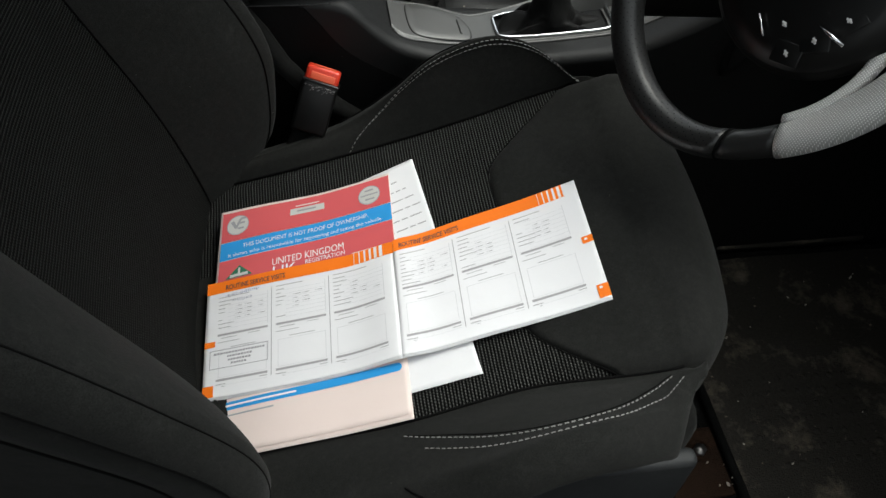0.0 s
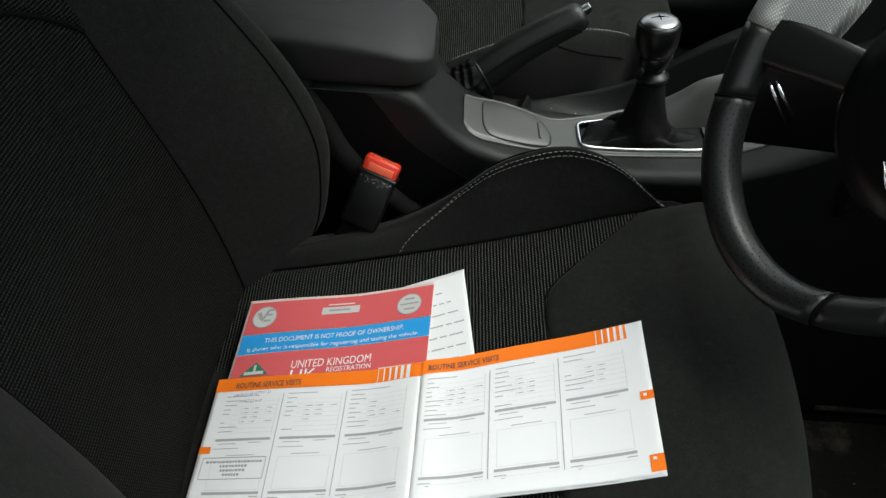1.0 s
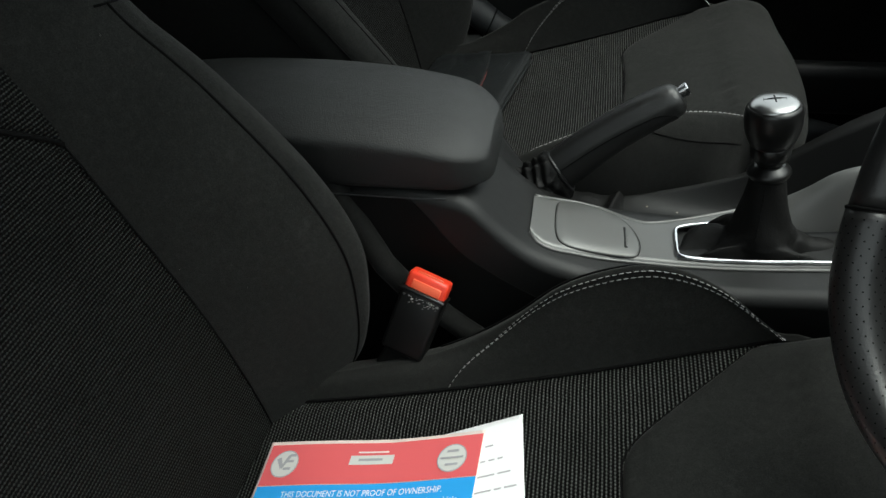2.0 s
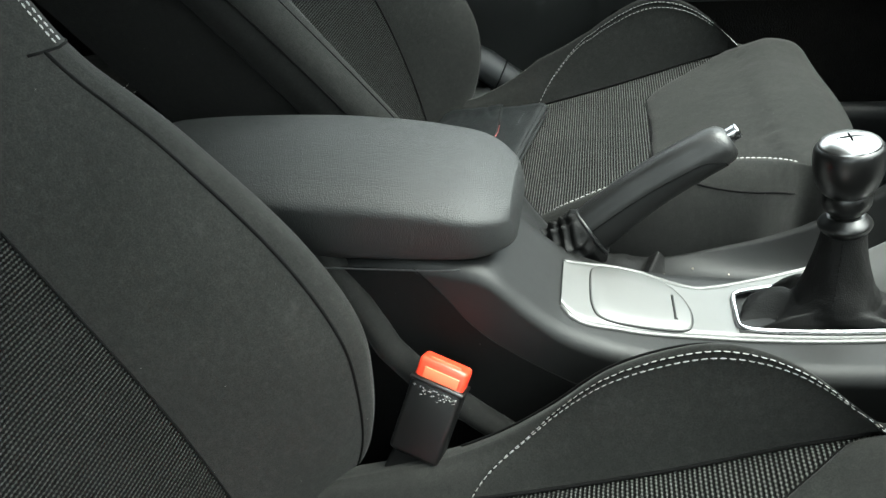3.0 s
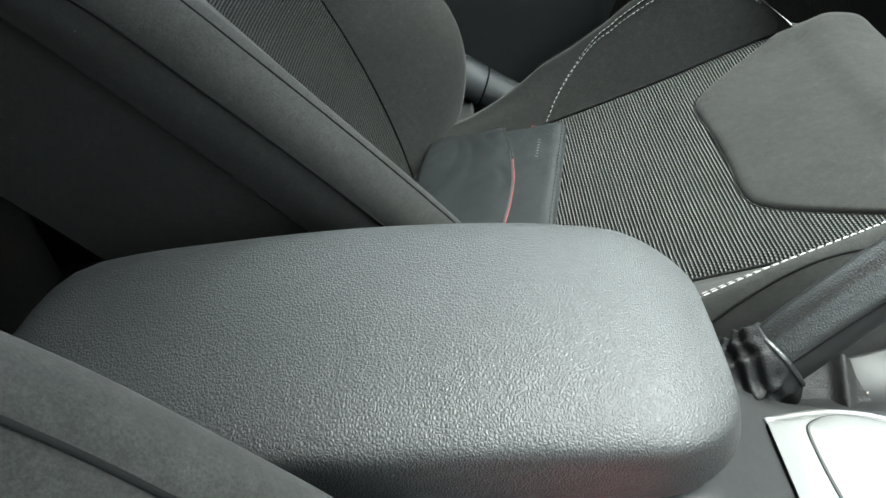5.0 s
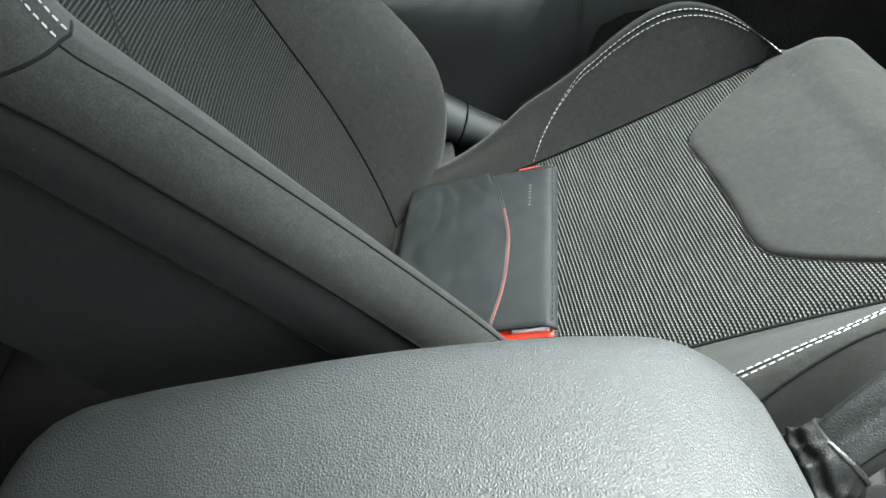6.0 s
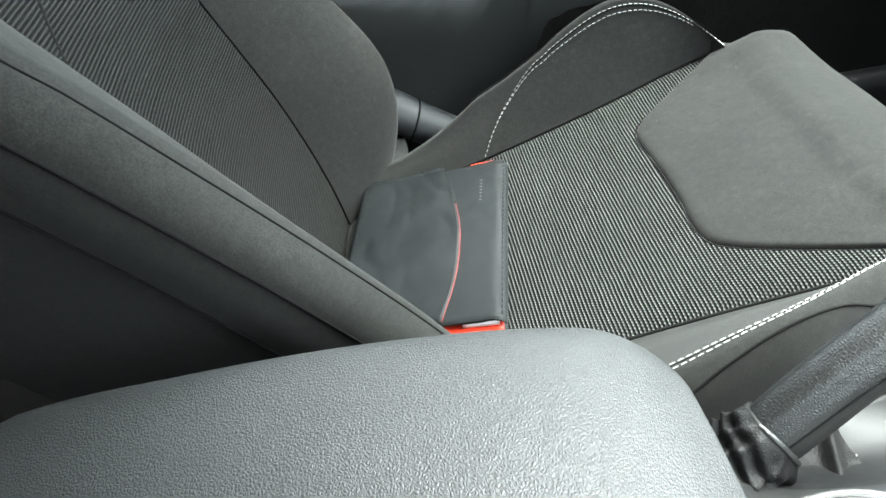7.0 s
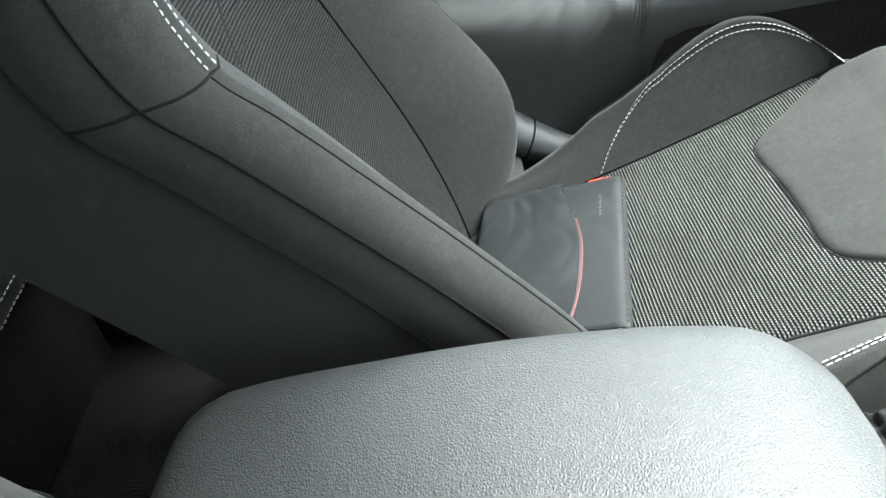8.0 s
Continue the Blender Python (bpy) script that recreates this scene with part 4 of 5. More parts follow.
def handbrake():
    h = thing("handbrake", "black leather handbrake lever with chrome button, raised", "handbrake")
    p0, p1 = Vector((0.082, 0.432, 0.424)), Vector((0.209, 0.4485, 0.5115))
    d = (p1 - p0).normalized()
    side = d.cross(Vector((0, 0, 1))).normalized()
    up = side.cross(d)

    belly = keyed((0, 1.75), (0.25, 1.5), (0.55, 1.15), (0.85, 0.9), (1.0, 0.85))

    def grip(t, ang):
        r = keyed((0, 0.0165), (0.1, 0.0175), (0.5, 0.0188), (0.85, 0.0196), (0.94, 0.0188), (0.98, 0.0165), (1.0, 0.012))(t)
        r -= 0.0022 * math.exp(-(((ang - 0.75) / 0.28) ** 2)) * min(1.0, 6 * (1 - t))
        c = p0.lerp(p1, t) + up * 0.006 * math.sin(t * math.pi)
        ca, sa = math.cos(ang), math.sin(ang)
        return c + side * (math.copysign(abs(ca) ** 0.8, ca) * r * 0.86) + up * (sa * r * (belly(t) if sa < 0 else 0.95))

    g = part("grip", sheet(grip, steps(0, 0.9, 24) + [0.94, 0.97, 0.99, 1.0], steps(0, 2 * math.pi, 28)[:-1], True, True), LEATHER, h)
    for ang in (math.pi * 1.12,):
        part("seam", tube([Vector(grip(t, ang)) for t in steps(0.1, 0.92, 24)], 0.0011, 6), BLACK, g)
    btn = p1 + d * 0.002 + up * 0.005
    fr = Matrix((d, side, up)).transposed()
    b = part("button", merge(box((0.013, 0.003, 0.009), btn + side * 0.0045, 0.0012, turn=fr), box((0.013, 0.003, 0.009), btn - side * 0.0045, 0.0012, turn=fr), box((0.003, 0.012, 0.009), btn + d * 0.006, 0.0012, turn=fr)), CHROME, h, "chrome release button")
    part("button_slot", box((0.012, 0.007, 0.006), btn - up * 0.001, 0.001, turn=fr), GLOSS, b)
    # smooth insert let into the near flank of the grip
    def insert(t, f):
        top_ang = math.pi * (0.98 + 0.2 * max(0.0, (t - 0.8) / 0.12) ** 2)
        return Vector(grip(t, math.pi - top_ang - (math.pi * 1.42 - top_ang) * f)) + (side * 0.7 - up * 0.3) * 0.0009 * min(1.0, 8 * f, 8 * (1 - f) + 0.3)

    part("grip_insert", sheet(insert, steps(0.06, 0.92, 30), steps(0, 1, 14)), PLASTIC, g, "smooth dark grey grip insert")
    part("seam", tube([insert(t, 0.0) for t in steps(0.06, 0.92, 30)] + [insert(0.92, f) for f in steps(0.1, 1, 8)], 0.0007, 6), BLACK, g)
    base = p0 - d * 0.034 - Vector((0.004, 0, 0.03))
    neck = p0 + d * 0.016

    # gaiter: long folds that run down from the collar and twist as they fall
    def boot(t, ang):
        c = base.lerp(neck, t)
        r = keyed((0, 0.041), (0.25, 0.0345), (0.5, 0.0295), (0.75, 0.0255), (0.93, 0.0222), (1.0, 0.0192))(t)
        crumple = noise.noise(Vector((math.cos(ang) * 1.3, math.sin(ang) * 1.3, t * 2.2)))
        fine = noise.noise(Vector((math.cos(ang) * 4.0, math.sin(ang) * 4.0, t * 9.0 + 3)))
        deep = 0.3 * (1 - t) ** 0.2 * min(1.0, (1 - t) * 5)
        fold = 1 + deep * (0.45 - abs(math.sin(5 * ang + 5.2 * t + 1.8 * crumple)) ** 0.7) + 0.05 * crumple + 0.06 * fine * (1 - t) + 0.07 * math.sin(36 * t + 3 * crumple + 2 * math.cos(ang)) * min(1.0, (1 - t) * 4)
        return c + side * math.cos(ang) * r * fold * 0.92 + up * math.sin(ang) * r * fold * ((1.3 + 0.3 * t) if math.sin(ang) < 0 else 1.0)

    boot_ob = part("gaiter", sheet(boot, steps(0, 1, 60), steps(0, 2 * math.pi, 90)[:-1], True, True), LEATHER_SOFT, h, "creased black leather gaiter")
    for off, rad, wid in ((0.0155, 0.0188, 0.0019),):
        c = p0 + d * off
        hoop = [c + side * math.cos(q) * rad * 0.92 + up * math.sin(q) * rad * (1.68 if math.sin(q) < 0 else 0.95) + d * 0.0015 * math.sin(2 * q + 1) for q in steps(0, 2 * math.pi, 40)[:-1]]
        part("gaiter_collar", tube(hoop, wid, 8, True), LEATHER, boot_ob, "rolled leather collar")

    def skirt(x, f):
        y = 0.418 + 0.062 * f
        rise = 0.012 * math.exp(-((x - 0.09) / 0.05) ** 2) + 0.012 * max(0, 0.1 - x) / 0.1
        crease = 0.004 * noise.noise(Vector((x * 30, f * 2.2, 0.4))) + 0.0015 * noise.noise(Vector((x * 80, f * 5, 1.7)))
        lip = 0.009 * max(0.0, 1 - abs(x - 0.142 - 0.02 * f) / 0.01) ** 1.4
        return (x, y, 0.363 + rise + crease + lip)

    part("gaiter_skirt", sheet(skirt, steps(0.03, 0.168, 60), steps(0, 1, 24)), LEATHER_SOFT, h, "creased black vinyl skirt")
    return h


handbrake()


def gear_lever():
    g = thing("gear_lever", "gear lever with silver-topped black knob and leather gaiter", "gear lever")
    k, c, b = Vector((0.279, 0.377, 0.5285)), Vector((0.284, 0.3745, 0.49)), Vector((0.2925, 0.369, 0.397))
    ax = (k - c).normalized()
    e1 = Vector((1, 0, 0))
    e1 = (e1 - ax * e1.dot(ax)).normalized()
    e2 = ax.cross(e1)

    def turn(prof, centre, n=36):
        return sheet(lambda q, a: centre + ax * prof(q)[1] + (e1 * math.cos(a) + e2 * math.sin(a)) * prof(q)[0], steps(0, 1, 28), steps(0, 2 * math.pi, n)[:-1], True, True)

    knob = part("knob", turn(keyed((0, (0.010, -0.026)), (0.12, (0.0165, -0.0215)), (0.35, (0.0222, -0.01)), (0.6, (0.0243, 0.003)), (0.85, (0.0232, 0.014)), (1, (0.0212, 0.0165))), k), GLOSS, g, "gloss black knob")
    cap = part("knob_cap", turn(keyed((0, (0.0215, 0.0155)), (0.3, (0.02, 0.0185)), (0.6, (0.015, 0.021)), (0.85, (0.007, 0.0222)), (1, (0.0008, 0.0225))), k), SATIN, g, "satin silver shift-pattern cap")
    lines = [((-0.009, -0.007), (-0.009, 0.007)), ((0, -0.007), (0, 0.007)), ((0.009, -0.007), (0.009, 0.007)), ((-0.009, 0), (0.009, 0))]
    for (a0, b0), (a1, b1) in lines:
        part("shift_line", tube([k + e1 * (a0 + (a1 - a0) * t) + e2 * (b0 + (b1 - b0) * t) + ax * (0.0226 - 0.0000 - 14 * ((a0 + (a1 - a0) * t) ** 2 + (b0 + (b1 - b0) * t) ** 2)) for t in steps(0, 1, 6)], 0.0007, 6), BLACK, cap)
    part("collar", turn(keyed((0, (0.012, -0.012)), (0.25, (0.0165, -0.006)), (0.5, (0.0175, 0.0)), (0.75, (0.0165, 0.005)), (1, (0.012, 0.012))), c + ax * 0.012), GLOSS, g, "gloss black reverse collar")
    part("collar_ring", turn(keyed((0, (0.0125, -0.009)), (0.4, (0.0185, -0.002)), (0.7, (0.0185, 0.002)), (1, (0.0125, 0.008))), c - ax * 0.01), GLOSS, g)
    part("lever_neck", tube([c - ax * 0.03, k - ax * 0.015], 0.011, 14), GLOSS, g)

    def boot(t, a):
        p = b.lerp(c - ax * 0.014, t)
        rx = keyed((0, 0.0745), (0.04, 0.068), (0.09, 0.046), (0.16, 0.035), (0.3, 0.028), (0.5, 0.023), (0.8, 0.018), (1.0, 0.0155))(t)
        ry = keyed((0, 0.0305), (0.04, 0.0295), (0.09, 0.028), (0.25, 0.027), (0.5, 0.022), (0.8, 0.018), (1.0, 0.0155))(t)
        low = max(0.0, 1 - t / 0.35)
        f = 1 + 0.07 * math.sin(4 * a + 6 * t) * (1 - t) + (0.06 * math.sin(5 * a + 11 * t) + 0.06 * noise.noise(Vector((math.cos(a) * 2, math.sin(a) * 2, t * 14)))) * low * min(1.0, t / 0.05)
        z = (0.008 * math.sin(6 * a + 2) + 0.011 * noise.noise(Vector((math.cos(a) * 3, math.sin(a) * 3, t * 9)))) * low * min(1.0, t / 0.07)
        sq = lambda q: math.copysign(abs(q) ** (0.55 + 0.45 * min(1, t * 2.5)), q)
        px, rim = p.x + sq(math.cos(a)) * rx * f, max(0.0, 1 - t / 0.1)
        ry *= 1 + 3.4 * (px - 0.2925) * rim
        return (px, p.y + 0.12 * (px - 0.2925) * rim + sq(math.sin(a)) * ry * f, p.z + z)

    part("gaiter", sheet(boot, steps(0, 1, 44), steps(0, 2 * math.pi, 56)[:-1], True, False), LEATHER_SOFT, g, "creased black leather gaiter")
    pts = [Vector(boot(t, 4.4)) + Vector((0, -0.0012, 0)) for t in steps(0.3, 0.95, 30)]
    part("stitching", stitches(pts, [(0, -1, 0.2)] * len(pts), 0.003, 0.002, 0.001), BLACK, g)
    return g


gear_lever()


def buckle(name, at, turn, label):
    b = thing(name, label, "seat belt buckle")
    b.matrix_world = Matrix.Translation(at) @ turn.to_4x4() @ Matrix.Scale(0.9, 4)
    part("housing", box((0.048, 0.025, 0.075), (0.0, 0, -0.05), 0.005, taper=(1.0, 1.0)), BUCKLE, b)
    part("release_button", box((0.045, 0.021, 0.022), (0, 0, -0.007), 0.004), RED, b, "red release button")
    part("button_face", box((0.032, 0.002, 0.01), (0.001, -0.0105, -0.0085), 0.0008), RED_PALE, b)
    part("label_bar", box((0.028, 0.001, 0.0035), (0.001, -0.0075, 0.0042), 0.0003), RED_PALE, b)
    part("housing_rim", box((0.050, 0.027, 0.004), (0, 0, -0.016), 0.0015), GLOSS, b)
    part("stalk", box((0.035, 0.014, 0.12), (-0.01, 0.004, -0.135), 0.004, turn=Euler((0, 0.15, 0)).to_matrix()), BLACK, b)
    rnd = random.Random(4)
    bm = bmesh.new()
    for _ in range(46):
        w = merge(box((rnd.uniform(0.0006, 0.0028), 0.0004, rnd.uniform(0.0004, 0.0011)), (rnd.uniform(-0.02, 0.02), -0.0131, -0.0205 - abs(rnd.gauss(0, 0.003))), 0, turn=Euler((0, rnd.uniform(-0.6, 0.6), 0)).to_matrix()))
        me = bpy.data.meshes.new("tmp")
        w.to_mesh(me)
        w.free()
        bm.from_mesh(me)
        bpy.data.meshes.remove(me)
    part("scuff", bm, STEEL, b, "pale scuff marks")
    return b


buckle("seat_belt_buckle", (-0.012, 0.272, 0.407), Euler((radians(-28), radians(14), radians(-14))).to_matrix(), "scuffed black seat belt buckle with red release button")


# ---- steering wheel ----
def steering_wheel():
    w = thing("steering_wheel", "black perforated leather steering wheel with silver spoke inserts", "steering wheel")
    yaw, lean = WHEEL_YAW, WHEEL_LEAN
    u = Vector((math.sin(yaw), math.cos(yaw), 0))
    v = Vector((math.sin(lean), 0, math.cos(lean)))
    n = u.cross(v).normalized()
    if n.x > 0:
        n = -n
    v = (v - u * v.dot(u)).normalized()
    C, R, r = Vector(WHEEL_AT), 0.173, 0.0158
    ring = keyed((-190, 0.12), (-165, 0.122), (-146, 0.126), (-128, 0.135), (-112, 0.148), (-97, 0.166), (-85, 0.181), (-70, 0.19), (-45, 0.188), (-24, 0.178), (10, 0.177), (60, 0.178), (120, 0.175), (170, 0.172), (195, 0.17))

    def at(a, rr=R, lift=0.0):
        return C + (u * math.cos(a) + v * math.sin(a)) * rr + n * lift

    def rim(a0, a1, fat=1.0):
        def f(a, b):
            rad = (u * math.cos(a) + v * math.sin(a))
            return C + rad * (ring(math.degrees(a)) + r * fat * math.cos(b)) + n * (r * 1.1 * fat * math.sin(b))
        return sheet(f, steps(radians(a0), radians(a1), max(6, int(abs(a1 - a0) / 3))), steps(0, 2 * math.pi, 24)[:-1], True, True)

    part("grip", rim(-96, -27, 1.04), PERFORATED, w, "perforated black leather grip")
    # punched holes of the grip, in staggered rows
    dots = bmesh.new()
    for i in range(46):
        for j in range(9):
            a, b = radians(-94.5 + 1.45 * i), radians(-20 + 24 * j + (12 if i % 2 else 0))
            rad = u * math.cos(a) + v * math.sin(a)
            o = rad * math.cos(b) + n * math.sin(b)
            p = C + rad * (ring(math.degrees(a)) + r * 1.04 * math.cos(b)) + n * (r * 1.144 * math.sin(b)) + o * 0.0003
            t1 = n.cross(rad)
            t2 = t1.cross(o)
            dots.faces.new([dots.verts.new(p + (t1 * math.cos(c) + t2 * math.sin(c)) * 0.0006) for c in steps(0, 2 * math.pi, 6)[:-1]])
    tagged(part("grip_hole", dots, BLACK, w), kind="stuff")
    part("rim_lower", rim(-114, -96, 0.99), PERFORATED, w)
    part("rim_insert", rim(-185, -114, 1.12), CARBON, w, "silver weave-pattern insert")
    part("rim_upper", rim(-27, -7, 0.99), PERFORATED, w)
    part("rim_insert", rim(-7, 40, 1.02), CARBON, w, "silver weave-pattern insert")
    part("rim_top", rim(40, 175, 0.99), PERFORATED, w)
    for a in (-96, -27):
        pts = [C + (u * math.cos(radians(a)) + v * math.sin(radians(a))) * (ring(a) + (r + 0.0004) * math.cos(b)) + n * (r * 1.1 + 0.0004) * math.sin(b) for b in steps(0, 2 * math.pi, 24)[:-1]]
        part("rim_seam", tube(pts, 0.0012, 6, True), BLACK, w)

    def spoke(a, w0, w1, mat_, name, label="", lift=0.0, r0=0.05, r1=R - 0.008, thick=0.011):
        d = u * math.cos(radians(a)) + v * math.sin(radians(a))
        t = n.cross(d)
        def f(q, b):
            rr = r0 + (r1 - r0) * q
            wid = w0 + (w1 - w0) * q**1.6
            sc = lambda z: math.copysign(abs(z) ** 0.6, z)
            return C + d * rr + t * wid * sc(math.cos(b)) + n * (lift - 0.02 * (1 - q) + thick * sc(math.sin(b)))
        return part(name, sheet(f, steps(0, 1, 12), steps(0, 2 * math.pi, 24)[:-1], True, True), mat_, w, label)

    spoke(-9, 0.016, 0.024, PERFORATED, "spoke", "black leather spoke", 0.0, 0.05, 0.178)
    spoke(5, 0.03, 0.04, CARBON, "spoke_insert", "silver weave spoke trim", 0.005, 0.126, 0.182)
    def prong(a0, a1, r0, r1, wid, name):
        def f(q, b):
            a, rr = radians(a0 + (a1 - a0) * q), r0 + (r1 - r0) * q
            rad = u * math.cos(a) + v * math.sin(a)
            sc = lambda z: math.copysign(abs(z) ** 0.6, z)
            return C + rad * (rr + wid * (0.55 + 0.45 * q) * sc(math.cos(b))) + n * (0.004 - 0.02 * q + 0.008 * sc(math.sin(b)))
        part(name, sheet(f, steps(0, 1, 20), steps(0, 2 * math.pi, 24)[:-1], True, True), CARBON, w, "silver weave spoke trim")

    prong(-114, -172, 0.127, 0.078, 0.008, "spoke_insert")
    spoke(118, 0.02, 0.026, LEATHER, "spoke")

    def hub(q, a):
        rr = keyed((0, 0.07), (0.4, 0.09), (0.75, 0.088), (0.92, 0.07), (1.0, 0.02))(q)
        return at(a, rr, -0.035 + 0.045 * q)

    part("hub", sheet(hub, steps(0, 1, 14), steps(0, 2 * math.pi, 40)[:-1], True, True), BUCKLE, w)
    part("column", tube([C - n * 0.02, C - n * 0.14, C - n * 0.3 - Vector((0, 0, 0.05))], 0.045, 20), BLACK, w)
    face = Matrix((u, v, n)).transposed()
    for a, rr, tilt in ((-150, 0.05, 0.2), (-88, 0.052, 0.5), (-119, 0.059, 0.7), (-101, 0.073, 0.7)):
        p = at(radians(a), rr, 0.012) + Vector((0.0085, -0.0023, 0.0))
        b = part("control_button", box((0.026, 0.02, 0.0022), p, 0.001, turn=face @ Euler((0, 0, radians(a + 90))).to_matrix()), BUCKLE, w)
        part("button_mark", box((0.006, 0.0018, 0.001), p + n * 0.0022, 0.0003, turn=face @ Euler((0, 0, tilt)).to_matrix()), SILVER_INK, b)
        part("button_mark", box((0.0018, 0.004, 0.001), p + n * 0.0022, 0.0003, turn=face @ Euler((0, 0, tilt)).to_matrix()), SILVER_INK, b)
    part("toggle", tube([at(radians(-134), 0.05, 0.016), at(radians(-141), 0.06, 0.019), at(radians(-146), 0.072, 0.016)], lambda t: 0.0012 + 0.0008 * t, 8), CHROME, w, "chrome toggle")
    part("trim_line", tube([at(radians(a), r_, 0.012) for a, r_ in ((-70, 0.055), (-78, 0.06), (-86, 0.066))], 0.001, 6), CHROME, w)
    return w


WHEEL_AT, WHEEL_LEAN, WHEEL_YAW = (0.4064, 0.0556, 0.6555), radians(26), radians(-29.2)
steering_wheel()


# ---- driver's footwell ----
def floor_mat():
    m = tagged(new("floor_mat"), "dirty black rubber-backed floor mat in the footwell", "floor mat")

    def f(x, y):
        z = 0.012 + 0.006 * noise.noise(Vector((x * 9, y * 9, 2))) + 0.12 * max(0.0, x - 0.95) * 1.2
        return (x, y, z)

    part("mat_carpet", sheet(f, steps(0.505, 1.15, 46), steps(-0.3, 0.25, 40)), MAT_DIRTY, m)
    part("mat_edge", tube([f(*p) for p in [(0.505, y) for y in steps(-0.3, 0.25, 20)] + [(x, 0.25) for x in steps(0.53, 1.15, 20)] + [(1.15, y) for y in steps(0.22, -0.3, 20)] + [(x, -0.3) for x in steps(1.1, 0.53, 20)]], 0.006, 8, True), CARPET, m)
    part("mat_hem", tube([(x, 0.266 + 0.004 * noise.noise(Vector((x * 14, 0, 0))), 0.018 + 0.01 * max(0.0, x - 0.72)) for x in steps(0.63, 0.9, 24)], 0.0055, 8), MAT_DIRTY, m, "dusty brown hem of the mat")
    bm = bmesh.new()
    for i in range(9):
        for j in range(7):
            bmesh.ops.create_uvsphere(bm, u_segments=8, v_segments=5, radius=0.005, matrix=Matrix.Translation(f(0.56 + 0.022 * i, -0.12 + 0.022 * j)) @ Matrix.Diagonal((1, 1, 0.4, 1)))
    part("heel_pad_stud", bm, MAT_DIRTY, m)
    return m


floor_mat()


def pedals():
    for y, wdt, label in ((0.1, 0.055, "worn black rubber clutch pedal"), (0.0, 0.055, "worn black rubber brake pedal"), (-0.11, 0.045, "black plastic accelerator pedal")):
        p = tagged(new("pedal"), label, "pedal", "pedals in the footwell")
        part("pad", box((0.02, wdt, 0.06), (0.93, y, 0.16), 0.006, turn=Euler((0, -0.5, 0)).to_matrix()), PLASTIC, p)
        part("arm", tube([(0.945, y, 0.17), (1.02, y, 0.3), (1.1, y, 0.45)], 0.009, 8), STEEL, p)


pedals()

# ---- papers on the driver's seat ----
def squab(x, y, lift):
    v = y - 0.03
    return 0.330 + 0.24 * (x - 0.04) + 0.08 * v + lift


def corner_map(tl, tr, br, bl, lift, bend=None):
    """A page mapping: (a, b) in 0..1 from the top left, to a place on the squab."""
    def f(a, b, up=0.0):
        t = [tl[i] + (tr[i] - tl[i]) * a for i in (0, 1)]
        w = [bl[i] + (br[i] - bl[i]) * a for i in (0, 1)]
        x, y = (t[i] + (w[i] - t[i]) * b for i in (0, 1))
        return (x, y, squab(x, y, lift + up) + (bend(a, b) if bend else 0.0))
    return f


def leaf(f, na=50, nb=50, thick=0.0004):
    bm = bmesh.new()
    tops = [[bm.verts.new(f(a, b)) for a in steps(0, 1, na)] for b in steps(0, 1, nb)]
    lows = [[bm.verts.new(f(a, b, -thick)) for a in steps(0, 1, na)] for b in steps(0, 1, nb)]
    for rows, flip in ((tops, False), (lows, True)):
        for r0, r1 in zip(rows, rows[1:]):
            for k in range(na):
                q = (r0[k], r1[k], r1[k + 1], r0[k + 1])
                bm.faces.new(q[::-1] if flip else q)
    rim = [(j, 0) for j in range(nb)] + [(nb, k) for k in range(na)] + [(j, na) for j in range(nb, 0, -1)] + [(0, k) for k in range(na, 0, -1)]
    for (j0, k0), (j1, k1) in zip(rim, rim[1:] + rim[:1]):
        bm.faces.new((tops[j0][k0], lows[j0][k0], lows[j1][k1], tops[j1][k1]))
    return bm


def patches(f, rects, up=0.0006, cut=0.02):
    """Printed patches (a0, b0, a1, b1) that follow the page."""
    bm = bmesh.new()
    for a0, b0, a1, b1 in rects:
        na, nb = max(1, round(abs(a1 - a0) / cut)), max(1, round(abs(b1 - b0) / cut))
        rows = [[bm.verts.new(f(a, b, up)) for a in steps(a0, a1, na)] for b in steps(b0, b1, nb)]
        for r0, r1 in zip(rows, rows[1:]):
            for k in range(na):
                bm.faces.new((r0[k], r1[k], r1[k + 1], r0[k + 1]))
    return bm


def lettering(text, f, a, b, height, width, up=0.0012, bold=0.0):
    """Built-in font letters laid on the page: left end at a, baseline at b, in page units."""
    cu = bpy.data.curves.new("letters", "FONT")
    cu.body = text
    cu.resolution_u = 3
    cu.offset = bold
    tmp = bpy.data.objects.new("letters", cu)
    me = bpy.data.meshes.new_from_object(tmp)
    bpy.data.objects.remove(tmp)
    bm = bmesh.new()
    bm.from_mesh(me)
    bpy.data.meshes.remove(me)
    xs = [v.co.x for v in bm.verts]
    ys = [v.co.y for v in bm.verts]
    top = max(ys)
    for v in bm.verts:
        v.co = Vector(f(a + width * (v.co.x - min(xs)) / (max(xs) - min(xs)), b - height * v.co.y / top, up))
    return bm


def disc(f, a, b, ra, rb, up=0.0004, n=32):
    bm = bmesh.new()
    bm.faces.new([bm.verts.new(f(a + ra * math.cos(k * 2 * math.pi / n), b + rb * math.sin(k * 2 * math.pi / n), up)) for k in range(n)])
    return bm


def poly(f, pts, up=0.0005):
    bm = bmesh.new()
    bm.faces.new([bm.verts.new(f(a, b, up)) for a, b in pts])
    return bm


